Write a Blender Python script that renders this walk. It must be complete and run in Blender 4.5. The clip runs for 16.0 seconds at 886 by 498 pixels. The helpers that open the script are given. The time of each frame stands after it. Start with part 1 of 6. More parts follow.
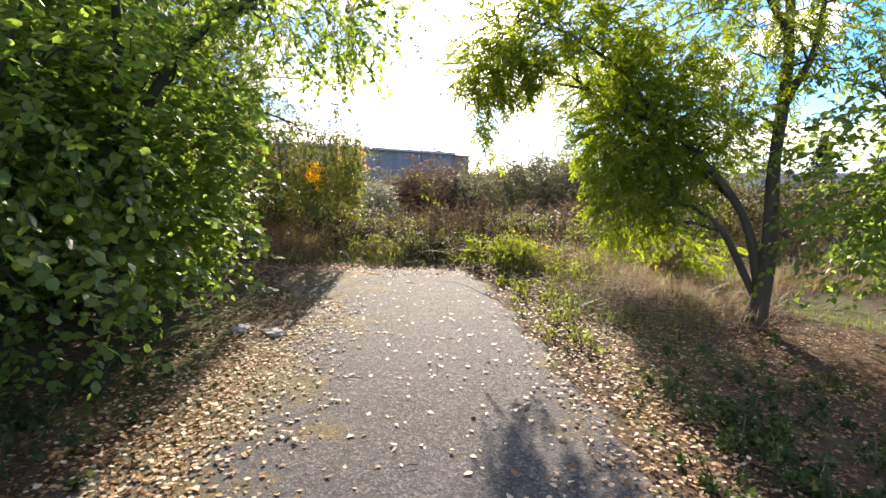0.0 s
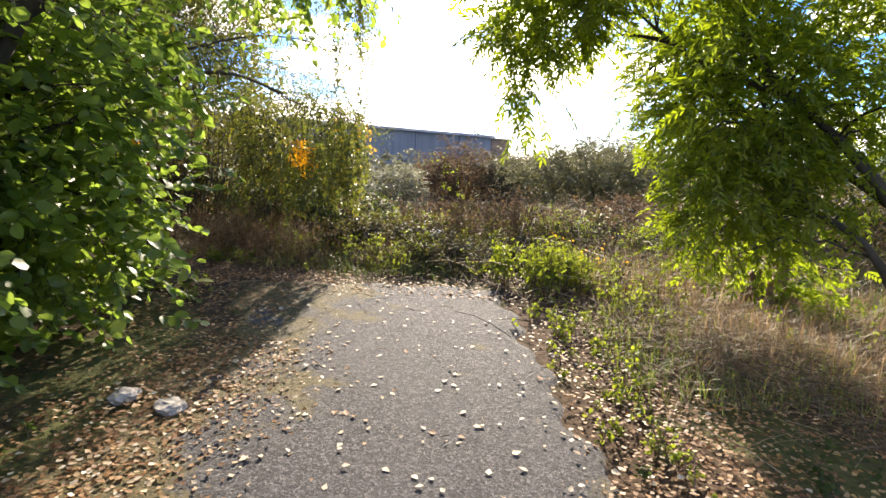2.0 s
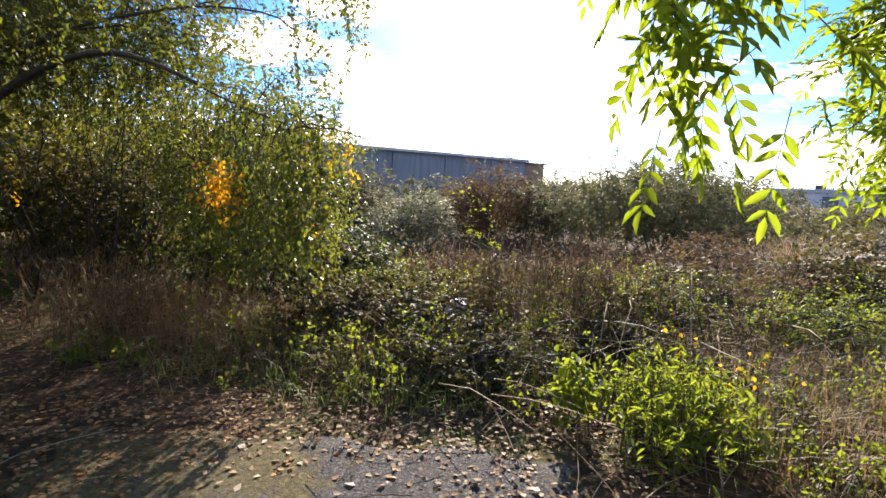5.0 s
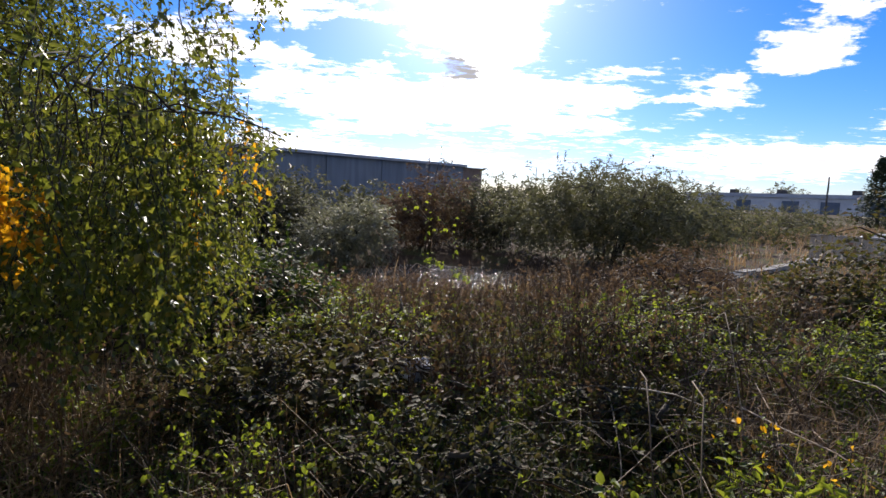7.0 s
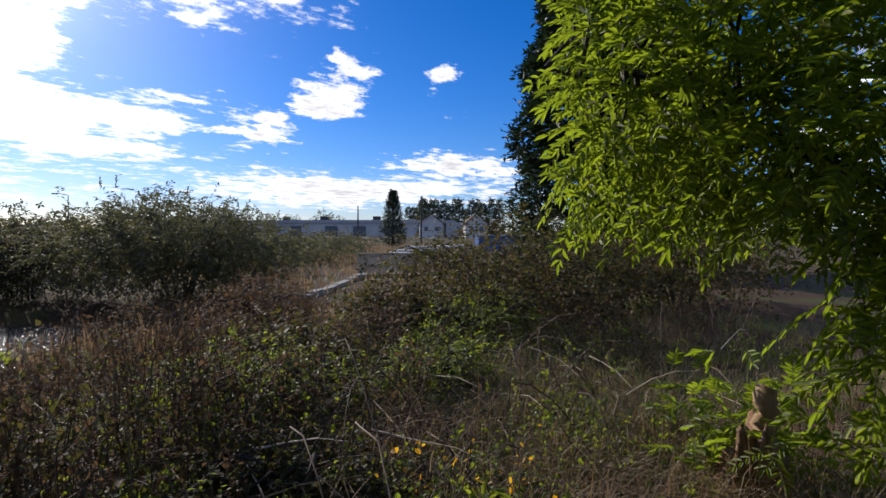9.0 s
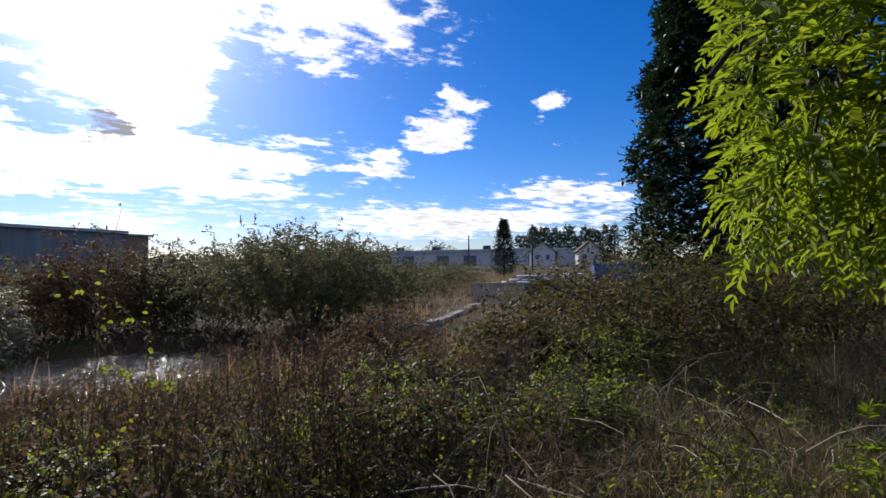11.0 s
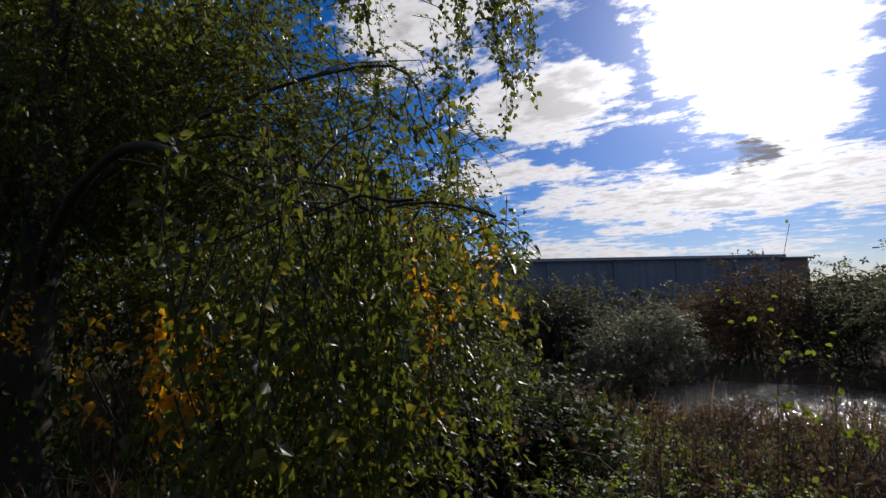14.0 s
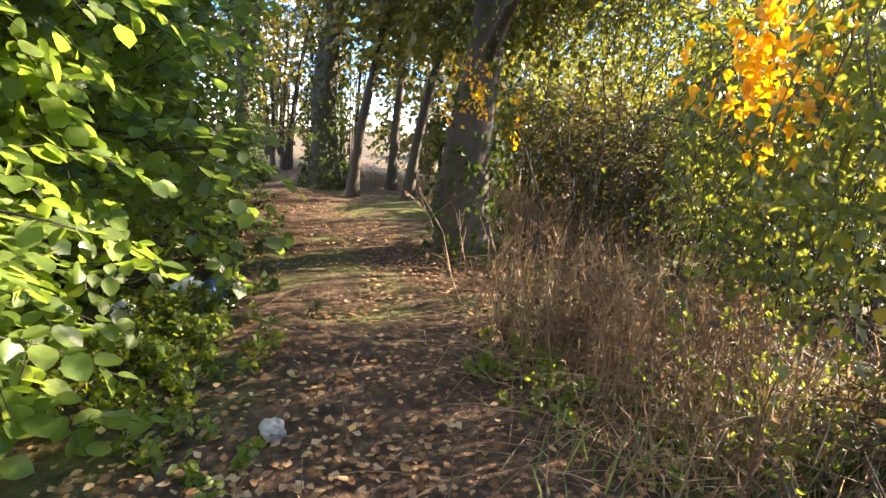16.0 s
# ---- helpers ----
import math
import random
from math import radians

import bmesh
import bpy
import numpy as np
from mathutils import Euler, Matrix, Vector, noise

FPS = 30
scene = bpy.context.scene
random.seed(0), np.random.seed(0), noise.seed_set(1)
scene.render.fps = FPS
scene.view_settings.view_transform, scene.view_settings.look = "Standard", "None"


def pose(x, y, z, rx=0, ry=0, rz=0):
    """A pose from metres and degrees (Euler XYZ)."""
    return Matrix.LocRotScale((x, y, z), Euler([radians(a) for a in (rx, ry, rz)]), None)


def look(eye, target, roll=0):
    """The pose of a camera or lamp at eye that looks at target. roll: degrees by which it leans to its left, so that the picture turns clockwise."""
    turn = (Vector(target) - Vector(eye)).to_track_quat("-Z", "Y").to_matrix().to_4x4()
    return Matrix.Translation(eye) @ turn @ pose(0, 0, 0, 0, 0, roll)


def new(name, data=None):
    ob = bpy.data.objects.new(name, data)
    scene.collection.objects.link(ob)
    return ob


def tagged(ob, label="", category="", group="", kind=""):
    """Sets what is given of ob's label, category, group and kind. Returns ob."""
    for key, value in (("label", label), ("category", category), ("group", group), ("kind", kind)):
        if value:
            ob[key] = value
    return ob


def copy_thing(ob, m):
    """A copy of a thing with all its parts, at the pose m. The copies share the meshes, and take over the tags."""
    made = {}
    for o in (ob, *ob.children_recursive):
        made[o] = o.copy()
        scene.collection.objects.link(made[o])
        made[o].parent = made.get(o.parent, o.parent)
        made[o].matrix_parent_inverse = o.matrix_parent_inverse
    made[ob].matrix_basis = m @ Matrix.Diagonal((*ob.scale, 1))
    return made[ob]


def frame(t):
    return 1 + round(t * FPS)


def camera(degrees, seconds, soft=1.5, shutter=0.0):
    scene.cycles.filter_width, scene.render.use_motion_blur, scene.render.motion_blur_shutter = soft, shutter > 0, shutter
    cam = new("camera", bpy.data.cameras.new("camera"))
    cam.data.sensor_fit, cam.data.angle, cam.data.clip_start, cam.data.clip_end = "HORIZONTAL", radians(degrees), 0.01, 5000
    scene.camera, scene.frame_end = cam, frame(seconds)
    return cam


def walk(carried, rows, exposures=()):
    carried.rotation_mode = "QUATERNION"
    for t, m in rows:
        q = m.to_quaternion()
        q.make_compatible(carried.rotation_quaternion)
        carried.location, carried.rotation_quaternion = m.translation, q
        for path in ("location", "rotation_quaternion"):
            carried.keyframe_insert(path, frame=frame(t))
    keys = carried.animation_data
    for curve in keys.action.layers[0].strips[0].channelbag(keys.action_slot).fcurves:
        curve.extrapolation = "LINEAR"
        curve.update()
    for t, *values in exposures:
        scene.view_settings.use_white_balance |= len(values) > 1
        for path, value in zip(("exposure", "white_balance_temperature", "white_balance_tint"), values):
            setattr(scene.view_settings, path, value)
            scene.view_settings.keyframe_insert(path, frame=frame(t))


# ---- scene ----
PATH = [
    (0.0, 0.00, 0.00, 1.50, 0.2, -7.5, -1.1),
    (0.5, 0.07, 0.42, 1.51, 0.5, -7.9, -1.5),
    (1.0, 0.08, 0.86, 1.51, 1.6, -8.3, -2.1),
    (1.5, 0.14, 1.30, 1.52, 2.7, -8.5, -1.9),
    (2.0, 0.20, 1.78, 1.55, 4.5, -9.4, -2.4),
    (2.5, 0.12, 2.26, 1.56, 5.0, -9.9, -3.5),
    (3.0, 0.15, 2.72, 1.56, 5.1, -9.8, -3.3),
    (3.5, 0.15, 3.20, 1.58, 6.1, -9.7, -2.5),
    (4.0, 0.11, 3.65, 1.60, 6.4, -8.2, -2.1),
    (4.2, 0.10, 3.83, 1.60, 6.6, -7.8, -2.2),
    (5.3, 0.00, 4.75, 1.66, 8.2, -6.8, -2.8),
    (6.3, -0.12, 5.48, 1.70, 8.4, -6.3, -3.3),
    (6.5, -0.15, 5.60, 1.70, 7.7, -6.3, -3.2),
    (7.0, -0.25, 5.85, 1.70, 1.0, -6.2, -2.4),
    (7.5, -0.30, 6.05, 1.70, -10.9, -5.9, -1.5),
    (8.0, -0.35, 6.20, 1.70, -24.5, -4.9, -1.0),
    (8.5, -0.38, 6.30, 1.70, -37.0, -3.6, -0.7),
    (8.7, -0.38, 6.33, 1.70, -41.0, -3.0, -0.6),
    (9.7, -0.40, 6.45, 1.70, -46.0, -1.0, -0.1),
    (10.8, -0.40, 6.58, 1.71, -35.6, 1.0, 0.4),
    (11.0, -0.40, 6.60, 1.72, -32.4, 1.2, 0.5),
    (11.5, -0.40, 6.67, 1.72, -23.2, 1.8, 0.8),
    (12.0, -0.40, 6.73, 1.72, -13.6, 2.7, 1.2),
    (12.5, -0.40, 6.80, 1.72, -3.5, 3.5, 1.6),
    (13.0, -0.41, 6.85, 1.72, 8.6, 4.2, 2.0),
    (13.5, -0.43, 6.88, 1.72, 20.9, 5.1, 2.4),
    (14.0, -0.45, 6.90, 1.72, 31.4, 5.4, 2.0),
    (14.5, -0.50, 6.90, 1.71, 42.0, 5.0, 0.5),
    (15.0, -0.60, 6.85, 1.66, 53.0, 2.6, -1.0),
    (15.5, -0.80, 6.70, 1.53, 62.4, -3.3, 0.0),
    (16.0, -1.00, 6.53, 1.34, 65.5, -12.0, -3.0),
]
cam = camera(79.9, 16.0)
walk(cam, [(t, pose(x, y, z, 90 + p, r, w)) for t, x, y, z, w, p, r in PATH],
     exposures=[(0.0, 1.55, 7800, 13), (4.2, 1.55, 7600, 13), (6.3, 0.4, 7000, 15), (7.5, 0.05, 6700, 15), (8.5, -0.25, 6550, 13), (11.0, -0.25, 6550, 13), (12.0, -0.9, 6600, 13), (12.5, -1.05, 6650, 13), (13.5, -1.05, 6700, 13),
                (14.5, -0.8, 6800, 14), (15.1, -0.4, 7100, 15), (15.3, 0.05, 7300, 16), (15.5, 0.75, 7700, 17), (15.7, 1.85, 8100, 17), (16.0, 3.0, 8400, 17)])

# ---- sky and sun ----
SUN_AZ, SUN_EL = 0.6, 28.0
SUN_DIR = Vector((math.sin(radians(SUN_AZ)) * math.cos(radians(SUN_EL)), math.cos(radians(SUN_AZ)) * math.cos(radians(SUN_EL)), math.sin(radians(SUN_EL))))


GLARE_DIR = Vector((0.0, math.cos(radians(24.0)), math.sin(radians(24.0))))
# the cloud banks over the clearing: bearing, height, half width, half height (degrees), weight
CLOUD_BANKS = [(0, 23, 11, 10, 1.5), (-20, 20, 12, 4.5, 1.1), (-31, 27, 12, 6, 0.9), (-2, 9, 22, 3.8, 1.0), (12, 10, 9, 3, 0.8), (1, 15.5, 8, 4, 1.0), (-24, 13, 9, 2.2, 0.8), (20, 26, 13, 6.5, 1.2),
               (31.5, 13.5, 3.6, 1.9, 0.9), (25.5, 11.5, 3, 1.4, 0.8), (44, 15.5, 2, 1.4, 0.7), (34, 17, 1.8, 1.2, 0.6), (24, 9.8, 4, 0.9, 0.8), (46, 7.2, 6, 1.7, 0.9), (34, 4.4, 18, 1.9, 0.9), (-20, 3.5, 28, 2, 0.7)]
CLOUD_GAPS = [(18, 16, 8, 3, 1.2), (-13, 14.5, 9, 2, 0.9), (-12.5, 25, 3.5, 3.5, 0.9), (-5, 5.2, 4, 1.0, 0.7)]


class Nodes:
    """Short hand for building a node tree."""

    def __init__(self, tree):
        self.tree = tree

    def add(self, kind, inputs=None, operation="", clamp=False):
        n = self.tree.nodes.new("ShaderNode" + kind)
        if operation:
            n.operation = operation
        if clamp:
            n.use_clamp = True
        for k, v in (inputs or {}).items():
            if isinstance(v, bpy.types.NodeSocket):
                self.tree.links.new(v, n.inputs[k])
            else:
                n.inputs[k].default_value = v
        return n

    def math(self, op, a, b=0.0, clamp=False):
        return self.add("Math", {0: a, 1: b}, operation=op, clamp=clamp).outputs[0]

    def vmath(self, op, a, b=(0, 0, 0), out=0):
        return self.add("VectorMath", {0: a, 1: b}, operation=op).outputs[out]

    def smooth(self, v, lo, hi, a=0.0, b=1.0):
        n = self.add("MapRange", {0: v, 1: lo, 2: hi, 3: a, 4: b})
        n.interpolation_type = "SMOOTHSTEP"
        return n.outputs[0]

    def noise(self, vec, scale, detail=4.0, rough=0.55, distortion=0.0):
        return self.add("TexNoise", {"Vector": vec, "Scale": scale, "Detail": detail, "Roughness": rough, "Distortion": distortion})

    def mix(self, fac, a, b, kind="MIX"):
        n = self.add("Mix")
        n.data_type, n.blend_type = "RGBA", kind
        for k, v in ((0, fac), (6, a), (7, b)):
            if isinstance(v, bpy.types.NodeSocket):
                self.tree.links.new(v, n.inputs[k])
            else:
                n.inputs[k].default_value = v
        return n.outputs[2]

    def ramp(self, fac, stops):
        n = self.add("ValToRGB", {0: fac})
        el = n.color_ramp.elements
        while len(el) < len(stops):
            el.new(0.5)
        for e, (p, c) in zip(el, stops):
            e.position, e.color = p, (*c, 1)
        return n.outputs[0]


def make_sky():
    w = bpy.data.worlds.new("world")
    scene.world = w
    w.use_nodes = True
    N = Nodes(w.node_tree)
    sky = N.add("TexSky")
    sky.sky_type, sky.sun_disc = "NISHITA", False
    sky.sun_elevation, sky.sun_rotation = radians(SUN_EL), radians(SUN_AZ)
    sky.air_density, sky.dust_density, sky.ozone_density = 1.0, 0.25, 3.0
    deep = N.add("HueSaturation", {"Saturation": 1.22, "Value": 1.0, "Color": N.mix(1.0, sky.outputs[0], (0.72, 0.86, 1.25, 1), "MULTIPLY")}).outputs[0]
    d = N.add("TexCoord").outputs["Generated"]
    x, y, z = N.add("SeparateXYZ", {0: d}).outputs
    up = N.math("ADD", N.math("MAXIMUM", z, 0.0), 0.09)
    plane = N.add("CombineXYZ", {0: N.math("DIVIDE", x, up), 1: N.math("DIVIDE", y, up), 2: 3.7}).outputs[0]
    near_sun = N.vmath("DOT_PRODUCT", d, tuple(GLARE_DIR), out=1)
    big = N.noise(plane, 1.9, 8.0, 0.66, 0.35).outputs[0]
    fine = N.noise(N.vmath("MULTIPLY", plane, (0.75, 1.2, 1.0)), 7.0, 7.0, 0.68, 0.2).outputs[0]
    # bearing and height of each way, bent a little so that the banks have ragged edges
    warp = N.add("SeparateColor", {0: N.noise(d, 9.0, 5.0, 0.6).outputs[1]}).outputs
    az = N.math("ADD", N.math("DEGREES", N.math("ARCTAN2", x, y)), N.math("MULTIPLY", N.math("SUBTRACT", warp[0], 0.5), 13.0))
    el = N.math("ADD", N.math("DEGREES", N.math("ARCSINE", z)), N.math("MULTIPLY", N.math("SUBTRACT", warp[1], 0.5), 6.0))

    def bank(a, e, wide, tall, weight):
        u = N.math("DIVIDE", N.math("SUBTRACT", az, a), wide)
        v = N.math("DIVIDE", N.math("SUBTRACT", el, e), tall)
        r2 = N.math("ADD", N.math("MULTIPLY", u, u), N.math("MULTIPLY", v, v))
        return N.math("MULTIPLY", N.math("MAXIMUM", N.math("SUBTRACT", 1.0, N.math("SQRT", r2)), -1.0), weight)

    field = N.smooth(N.math("ABSOLUTE", az), 55.0, 85.0, -1.0, 0.0)
    for b in CLOUD_BANKS:
        field = N.math("MAXIMUM", field, bank(*b))
    for b in CLOUD_GAPS:
        field = N.math("SUBTRACT", field, N.math("MAXIMUM", bank(*b), 0.0))
    rough_ = N.math("ADD", N.math("MULTIPLY", N.math("SUBTRACT", big, 0.5), 2.6), N.math("MULTIPLY", N.math("SUBTRACT", fine, 0.5), 2.2))
    dens = N.math("ADD", field, rough_)
    cover = N.smooth(dens, -0.08, 0.45)
    thick = N.smooth(N.math("ADD", dens, N.math("MULTIPLY", N.math("SUBTRACT", fine, 0.5), 1.5)), 0.35, 1.25)
    glow = N.math("POWER", N.math("MAXIMUM", near_sun, 0.0), 26.0)
    halo = N.math("POWER", N.math("MAXIMUM", near_sun, 0.0), 160.0)
    lum = N.math("ADD", N.math("MULTIPLY", glow, 14.0), N.math("MULTIPLY", halo, 45.0))
    bright = N.math("ADD", N.math("ADD", 12.5, lum), N.math("MULTIPLY", thick, N.math("ADD", -4.5, N.math("MULTIPLY", lum, -0.25))))
    # one small dark cloud hangs in front of the bright bank
    scud = N.smooth(N.math("ADD", bank(-0.5, 12.8, 3.6, 1.6, 1.0), rough_), 0.0, 0.5)
    bright = N.math("ADD", N.math("MULTIPLY", bright, N.math("SUBTRACT", 1.0, scud)), N.math("MULTIPLY", scud, 4.2))
    cloud = N.vmath("MULTIPLY", N.add("CombineXYZ", {0: bright, 1: bright, 2: bright}).outputs[0], (0.97, 0.99, 1.04))
    veil = N.math("MULTIPLY", N.math("ADD", N.math("MULTIPLY", glow, 3.5), N.math("MULTIPLY", halo, 14.0)), 1.0)
    hazy = N.mix(1.0, deep, N.add("CombineXYZ", {0: veil, 1: veil, 2: veil}).outputs[0], "ADD")
    col = N.mix(cover, hazy, cloud)
    bg = w.node_tree.nodes["Background"]
    w.node_tree.links.new(col, bg.inputs[0])
    bg.inputs[1].default_value = 0.11


make_sky()
lamp = bpy.data.lights.new("sun", "SUN")
lamp.energy, lamp.angle, lamp.color = 5.0, radians(0.6), (1.0, 0.95, 0.86)
sun_ob = new("sun", lamp)
sun_ob.matrix_world = look(SUN_DIR * 60, (0, 0, 0))


# ---- materials ----
def surface(name):
    m = bpy.data.materials.new(name)
    m.use_nodes = True
    N = Nodes(m.node_tree)
    return m, N, m.node_tree.nodes["Principled BSDF"], m.node_tree.nodes["Material Output"]


def hook(N, a, b):
    N.tree.links.new(a, b)


def leaf_material(name, stops, through_col, rough=0.42, through_share=0.45, spec=0.5):
    """A thin leaf: gloss on the face, light passing through it, each leaf with its own tint."""
    m, N, p, out = surface(name)
    rnd = N.add("NewGeometry").outputs["Random Per Island"]
    pos = N.add("TexCoord").outputs["Object"]
    patch = N.noise(pos, 1.1, 3.0).outputs[0]
    fac = N.math("ADD", N.math("MULTIPLY", rnd, 0.75), N.math("MULTIPLY", N.math("SUBTRACT", patch, 0.38), 1.0), clamp=True)
    col = N.ramp(fac, stops)
    grain = N.noise(pos, 60.0, 2.0).outputs[0]
    col = N.mix(0.35, col, N.ramp(grain, [(0.3, (0.35, 0.35, 0.35)), (0.7, (1, 1, 1))]), "MULTIPLY")
    hook(N, col, p.inputs["Base Color"])
    p.inputs["Roughness"].default_value = rough
    p.inputs["Specular IOR Level"].default_value = spec
    tcol = N.mix(1.0, N.mix(0.5, col, (*through_col, 1)), (2.2, 2.2, 2.0, 1), "MULTIPLY")
    tr = N.add("BsdfTranslucent", {"Color": tcol})
    mix = N.add("MixShader", {0: through_share, 1: p.outputs[0], 2: tr.outputs[0]})
    hook(N, mix.outputs[0], out.inputs[0])
    return m


def rough_material(name, stops, scale=6.0, bump=0.4, rough=0.85, bump_scale=40.0, stretch=(1, 1, 1)):
    m, N, p, out = surface(name)
    pos = N.vmath("MULTIPLY", N.add("TexCoord").outputs["Object"], stretch)
    a = N.noise(pos, scale, 6.0, 0.6).outputs[0]
    b = N.noise(pos, bump_scale, 5.0, 0.6).outputs[0]
    fac = N.math("ADD", N.math("MULTIPLY", a, 0.65), N.math("MULTIPLY", b, 0.35))
    hook(N, N.ramp(fac, stops), p.inputs["Base Color"])
    hook(N, N.smooth(b, 0.2, 0.8, rough - 0.12, min(1.0, rough + 0.1)), p.inputs["Roughness"])
    bp = N.add("Bump", {"Height": fac, "Strength": bump, "Distance": 0.02})
    hook(N, bp.outputs[0], p.inputs["Normal"])
    return m


def stalk_material(name, stops):
    m, N, p, out = surface(name)
    rnd = N.add("NewGeometry").outputs["Random Per Island"]
    col = N.ramp(rnd, stops)
    g = N.noise(N.add("TexCoord").outputs["Object"], 30.0, 3.0).outputs[0]
    hook(N, N.mix(0.4, col, N.ramp(g, [(0.3, (0.4, 0.4, 0.4)), (0.7, (1, 1, 1))]), "MULTIPLY"), p.inputs["Base Color"])
    p.inputs["Roughness"].default_value = 0.75
    return m


M_HEDGE = leaf_material("hedge_leaf", [(0.0, (0.042, 0.075, 0.016)), (0.5, (0.082, 0.135, 0.028)), (0.9, (0.14, 0.19, 0.045)), (1.0, (0.23, 0.23, 0.06))], (0.25, 0.35, 0.045), 0.42, 0.48)
M_ASH = leaf_material("ash_leaf", [(0.0, (0.055, 0.085, 0.010)), (0.55, (0.095, 0.130, 0.013)), (0.9, (0.16, 0.17, 0.016)), (1.0, (0.27, 0.21, 0.02))], (0.27, 0.35, 0.014), 0.50, 0.48)
M_BIRCH = leaf_material("birch_leaf", [(0.0, (0.035, 0.055, 0.016)), (0.55, (0.060, 0.085, 0.020)), (0.82, (0.11, 0.11, 0.025)), (1.0, (0.30, 0.19, 0.025))], (0.20, 0.21, 0.02), 0.38, 0.40)
M_GOLD = leaf_material("golden_birch_leaf", [(0.0, (0.30, 0.17, 0.015)), (0.6, (0.52, 0.26, 0.015)), (1.0, (0.60, 0.38, 0.04))], (0.70, 0.36, 0.01), 0.45)
M_NETTLE = leaf_material("nettle_leaf", [(0.0, (0.04, 0.075, 0.015)), (0.6, (0.085, 0.135, 0.02)), (1.0, (0.17, 0.19, 0.03))], (0.27, 0.30, 0.02), 0.55)
M_BRAMBLE = leaf_material("bramble_leaf", [(0.0, (0.032, 0.042, 0.016)), (0.4, (0.056, 0.058, 0.022)), (0.72, (0.105, 0.068, 0.036)), (1.0, (0.16, 0.06, 0.035))], (0.12, 0.12, 0.02), 0.62, 0.25, 0.15)
M_IVY = leaf_material("ivy_leaf", [(0.0, (0.018, 0.035, 0.012)), (0.7, (0.04, 0.065, 0.018)), (1.0, (0.08, 0.10, 0.03))], (0.1, 0.15, 0.02), 0.6, 0.2, 0.15)
M_GREY = leaf_material("grey_shrub_leaf", [(0.0, (0.050, 0.052, 0.030)), (0.5, (0.095, 0.095, 0.055)), (1.0, (0.155, 0.145, 0.09))], (0.14, 0.14, 0.05), 0.7, 0.28, 0.25)
M_SILVER = leaf_material("silver_shrub_leaf", [(0.0, (0.08, 0.085, 0.06)), (0.5, (0.15, 0.155, 0.11)), (1.0, (0.26, 0.26, 0.20))], (0.2, 0.2, 0.1), 0.6, 0.3, 0.3)
M_DUSK = leaf_material("dusky_shrub_leaf", [(0.0, (0.024, 0.026, 0.018)), (0.5, (0.048, 0.048, 0.030)), (1.0, (0.085, 0.080, 0.05))], (0.08, 0.08, 0.03), 0.7, 0.2, 0.2)
M_BROWNLEAF = leaf_material("withered_leaf", [(0.0, (0.048, 0.031, 0.021)), (0.6, (0.105, 0.068, 0.043)), (1.0, (0.21, 0.15, 0.09))], (0.20, 0.12, 0.06), 0.75, 0.22, 0.2)
M_CONIFER = leaf_material("conifer_spray", [(0.0, (0.010, 0.022, 0.010)), (0.7, (0.022, 0.040, 0.016)), (1.0, (0.04, 0.06, 0.024))], (0.03, 0.06, 0.02), 0.55, 0.15)
M_WOODLEAF = leaf_material("woodland_leaf", [(0.0, (0.05, 0.07, 0.016)), (0.5, (0.105, 0.11, 0.024)), (1.0, (0.27, 0.19, 0.04))], (0.20, 0.19, 0.03), 0.55, 0.26)
M_FALLEN = leaf_material("fallen_leaf", [(0.0, (0.080, 0.038, 0.020)), (0.32, (0.18, 0.090, 0.042)), (0.6, (0.30, 0.165, 0.078)), (0.85, (0.44, 0.31, 0.18)), (1.0, (0.50, 0.27, 0.04))], (0.36, 0.18, 0.05), 0.62, 0.16, 0.25)
M_PALELEAF = leaf_material("pale_fallen_leaf", [(0.0, (0.32, 0.22, 0.14)), (0.5, (0.52, 0.42, 0.31)), (1.0, (0.68, 0.60, 0.48))], (0.4, 0.3, 0.2), 0.6, 0.10, 0.25)
M_STRAW = leaf_material("dry_grass_blade", [(0.0, (0.11, 0.062, 0.035)), (0.5, (0.21, 0.138, 0.078)), (1.0, (0.36, 0.28, 0.18))], (0.24, 0.15, 0.07), 0.6, 0.3)
M_GRASS = leaf_material("green_grass_blade", [(0.0, (0.05, 0.085, 0.02)), (0.6, (0.10, 0.145, 0.03)), (1.0, (0.24, 0.22, 0.08))], (0.22, 0.28, 0.04), 0.5, 0.35)
M_STALK = stalk_material("dead_stalk", [(0.0, (0.06, 0.035, 0.022)), (0.6, (0.13, 0.085, 0.05)), (0.93, (0.22, 0.16, 0.10)), (1.0, (0.42, 0.34, 0.25))])
M_TWIG = rough_material("twig_bark", [(0.3, (0.020, 0.015, 0.010)), (0.7, (0.065, 0.050, 0.036))], 14.0, 0.3)
M_BARK = rough_material("grey_brown_bark", [(0.25, (0.022, 0.017, 0.012)), (0.55, (0.075, 0.060, 0.044)), (0.8, (0.13, 0.115, 0.085))], 5.0, 0.9, 0.9, 26.0, (1, 1, 0.22))
M_CUTWOOD = rough_material("cut_wood", [(0.3, (0.20, 0.11, 0.05)), (0.7, (0.46, 0.31, 0.17))], 7.0, 0.5, 0.8, 50.0, (1, 1, 0.3))
M_STUMP = rough_material("weathered_stump_wood", [(0.32, (0.05, 0.028, 0.016)), (0.5, (0.20, 0.11, 0.06)), (0.68, (0.42, 0.28, 0.17))], 9.0, 1.0, 0.9, 45.0, (1, 1, 0.16))
M_CONCRETE = rough_material("weathered_concrete", [(0.3, (0.20, 0.19, 0.165)), (0.7, (0.38, 0.36, 0.32))], 3.0, 0.4)
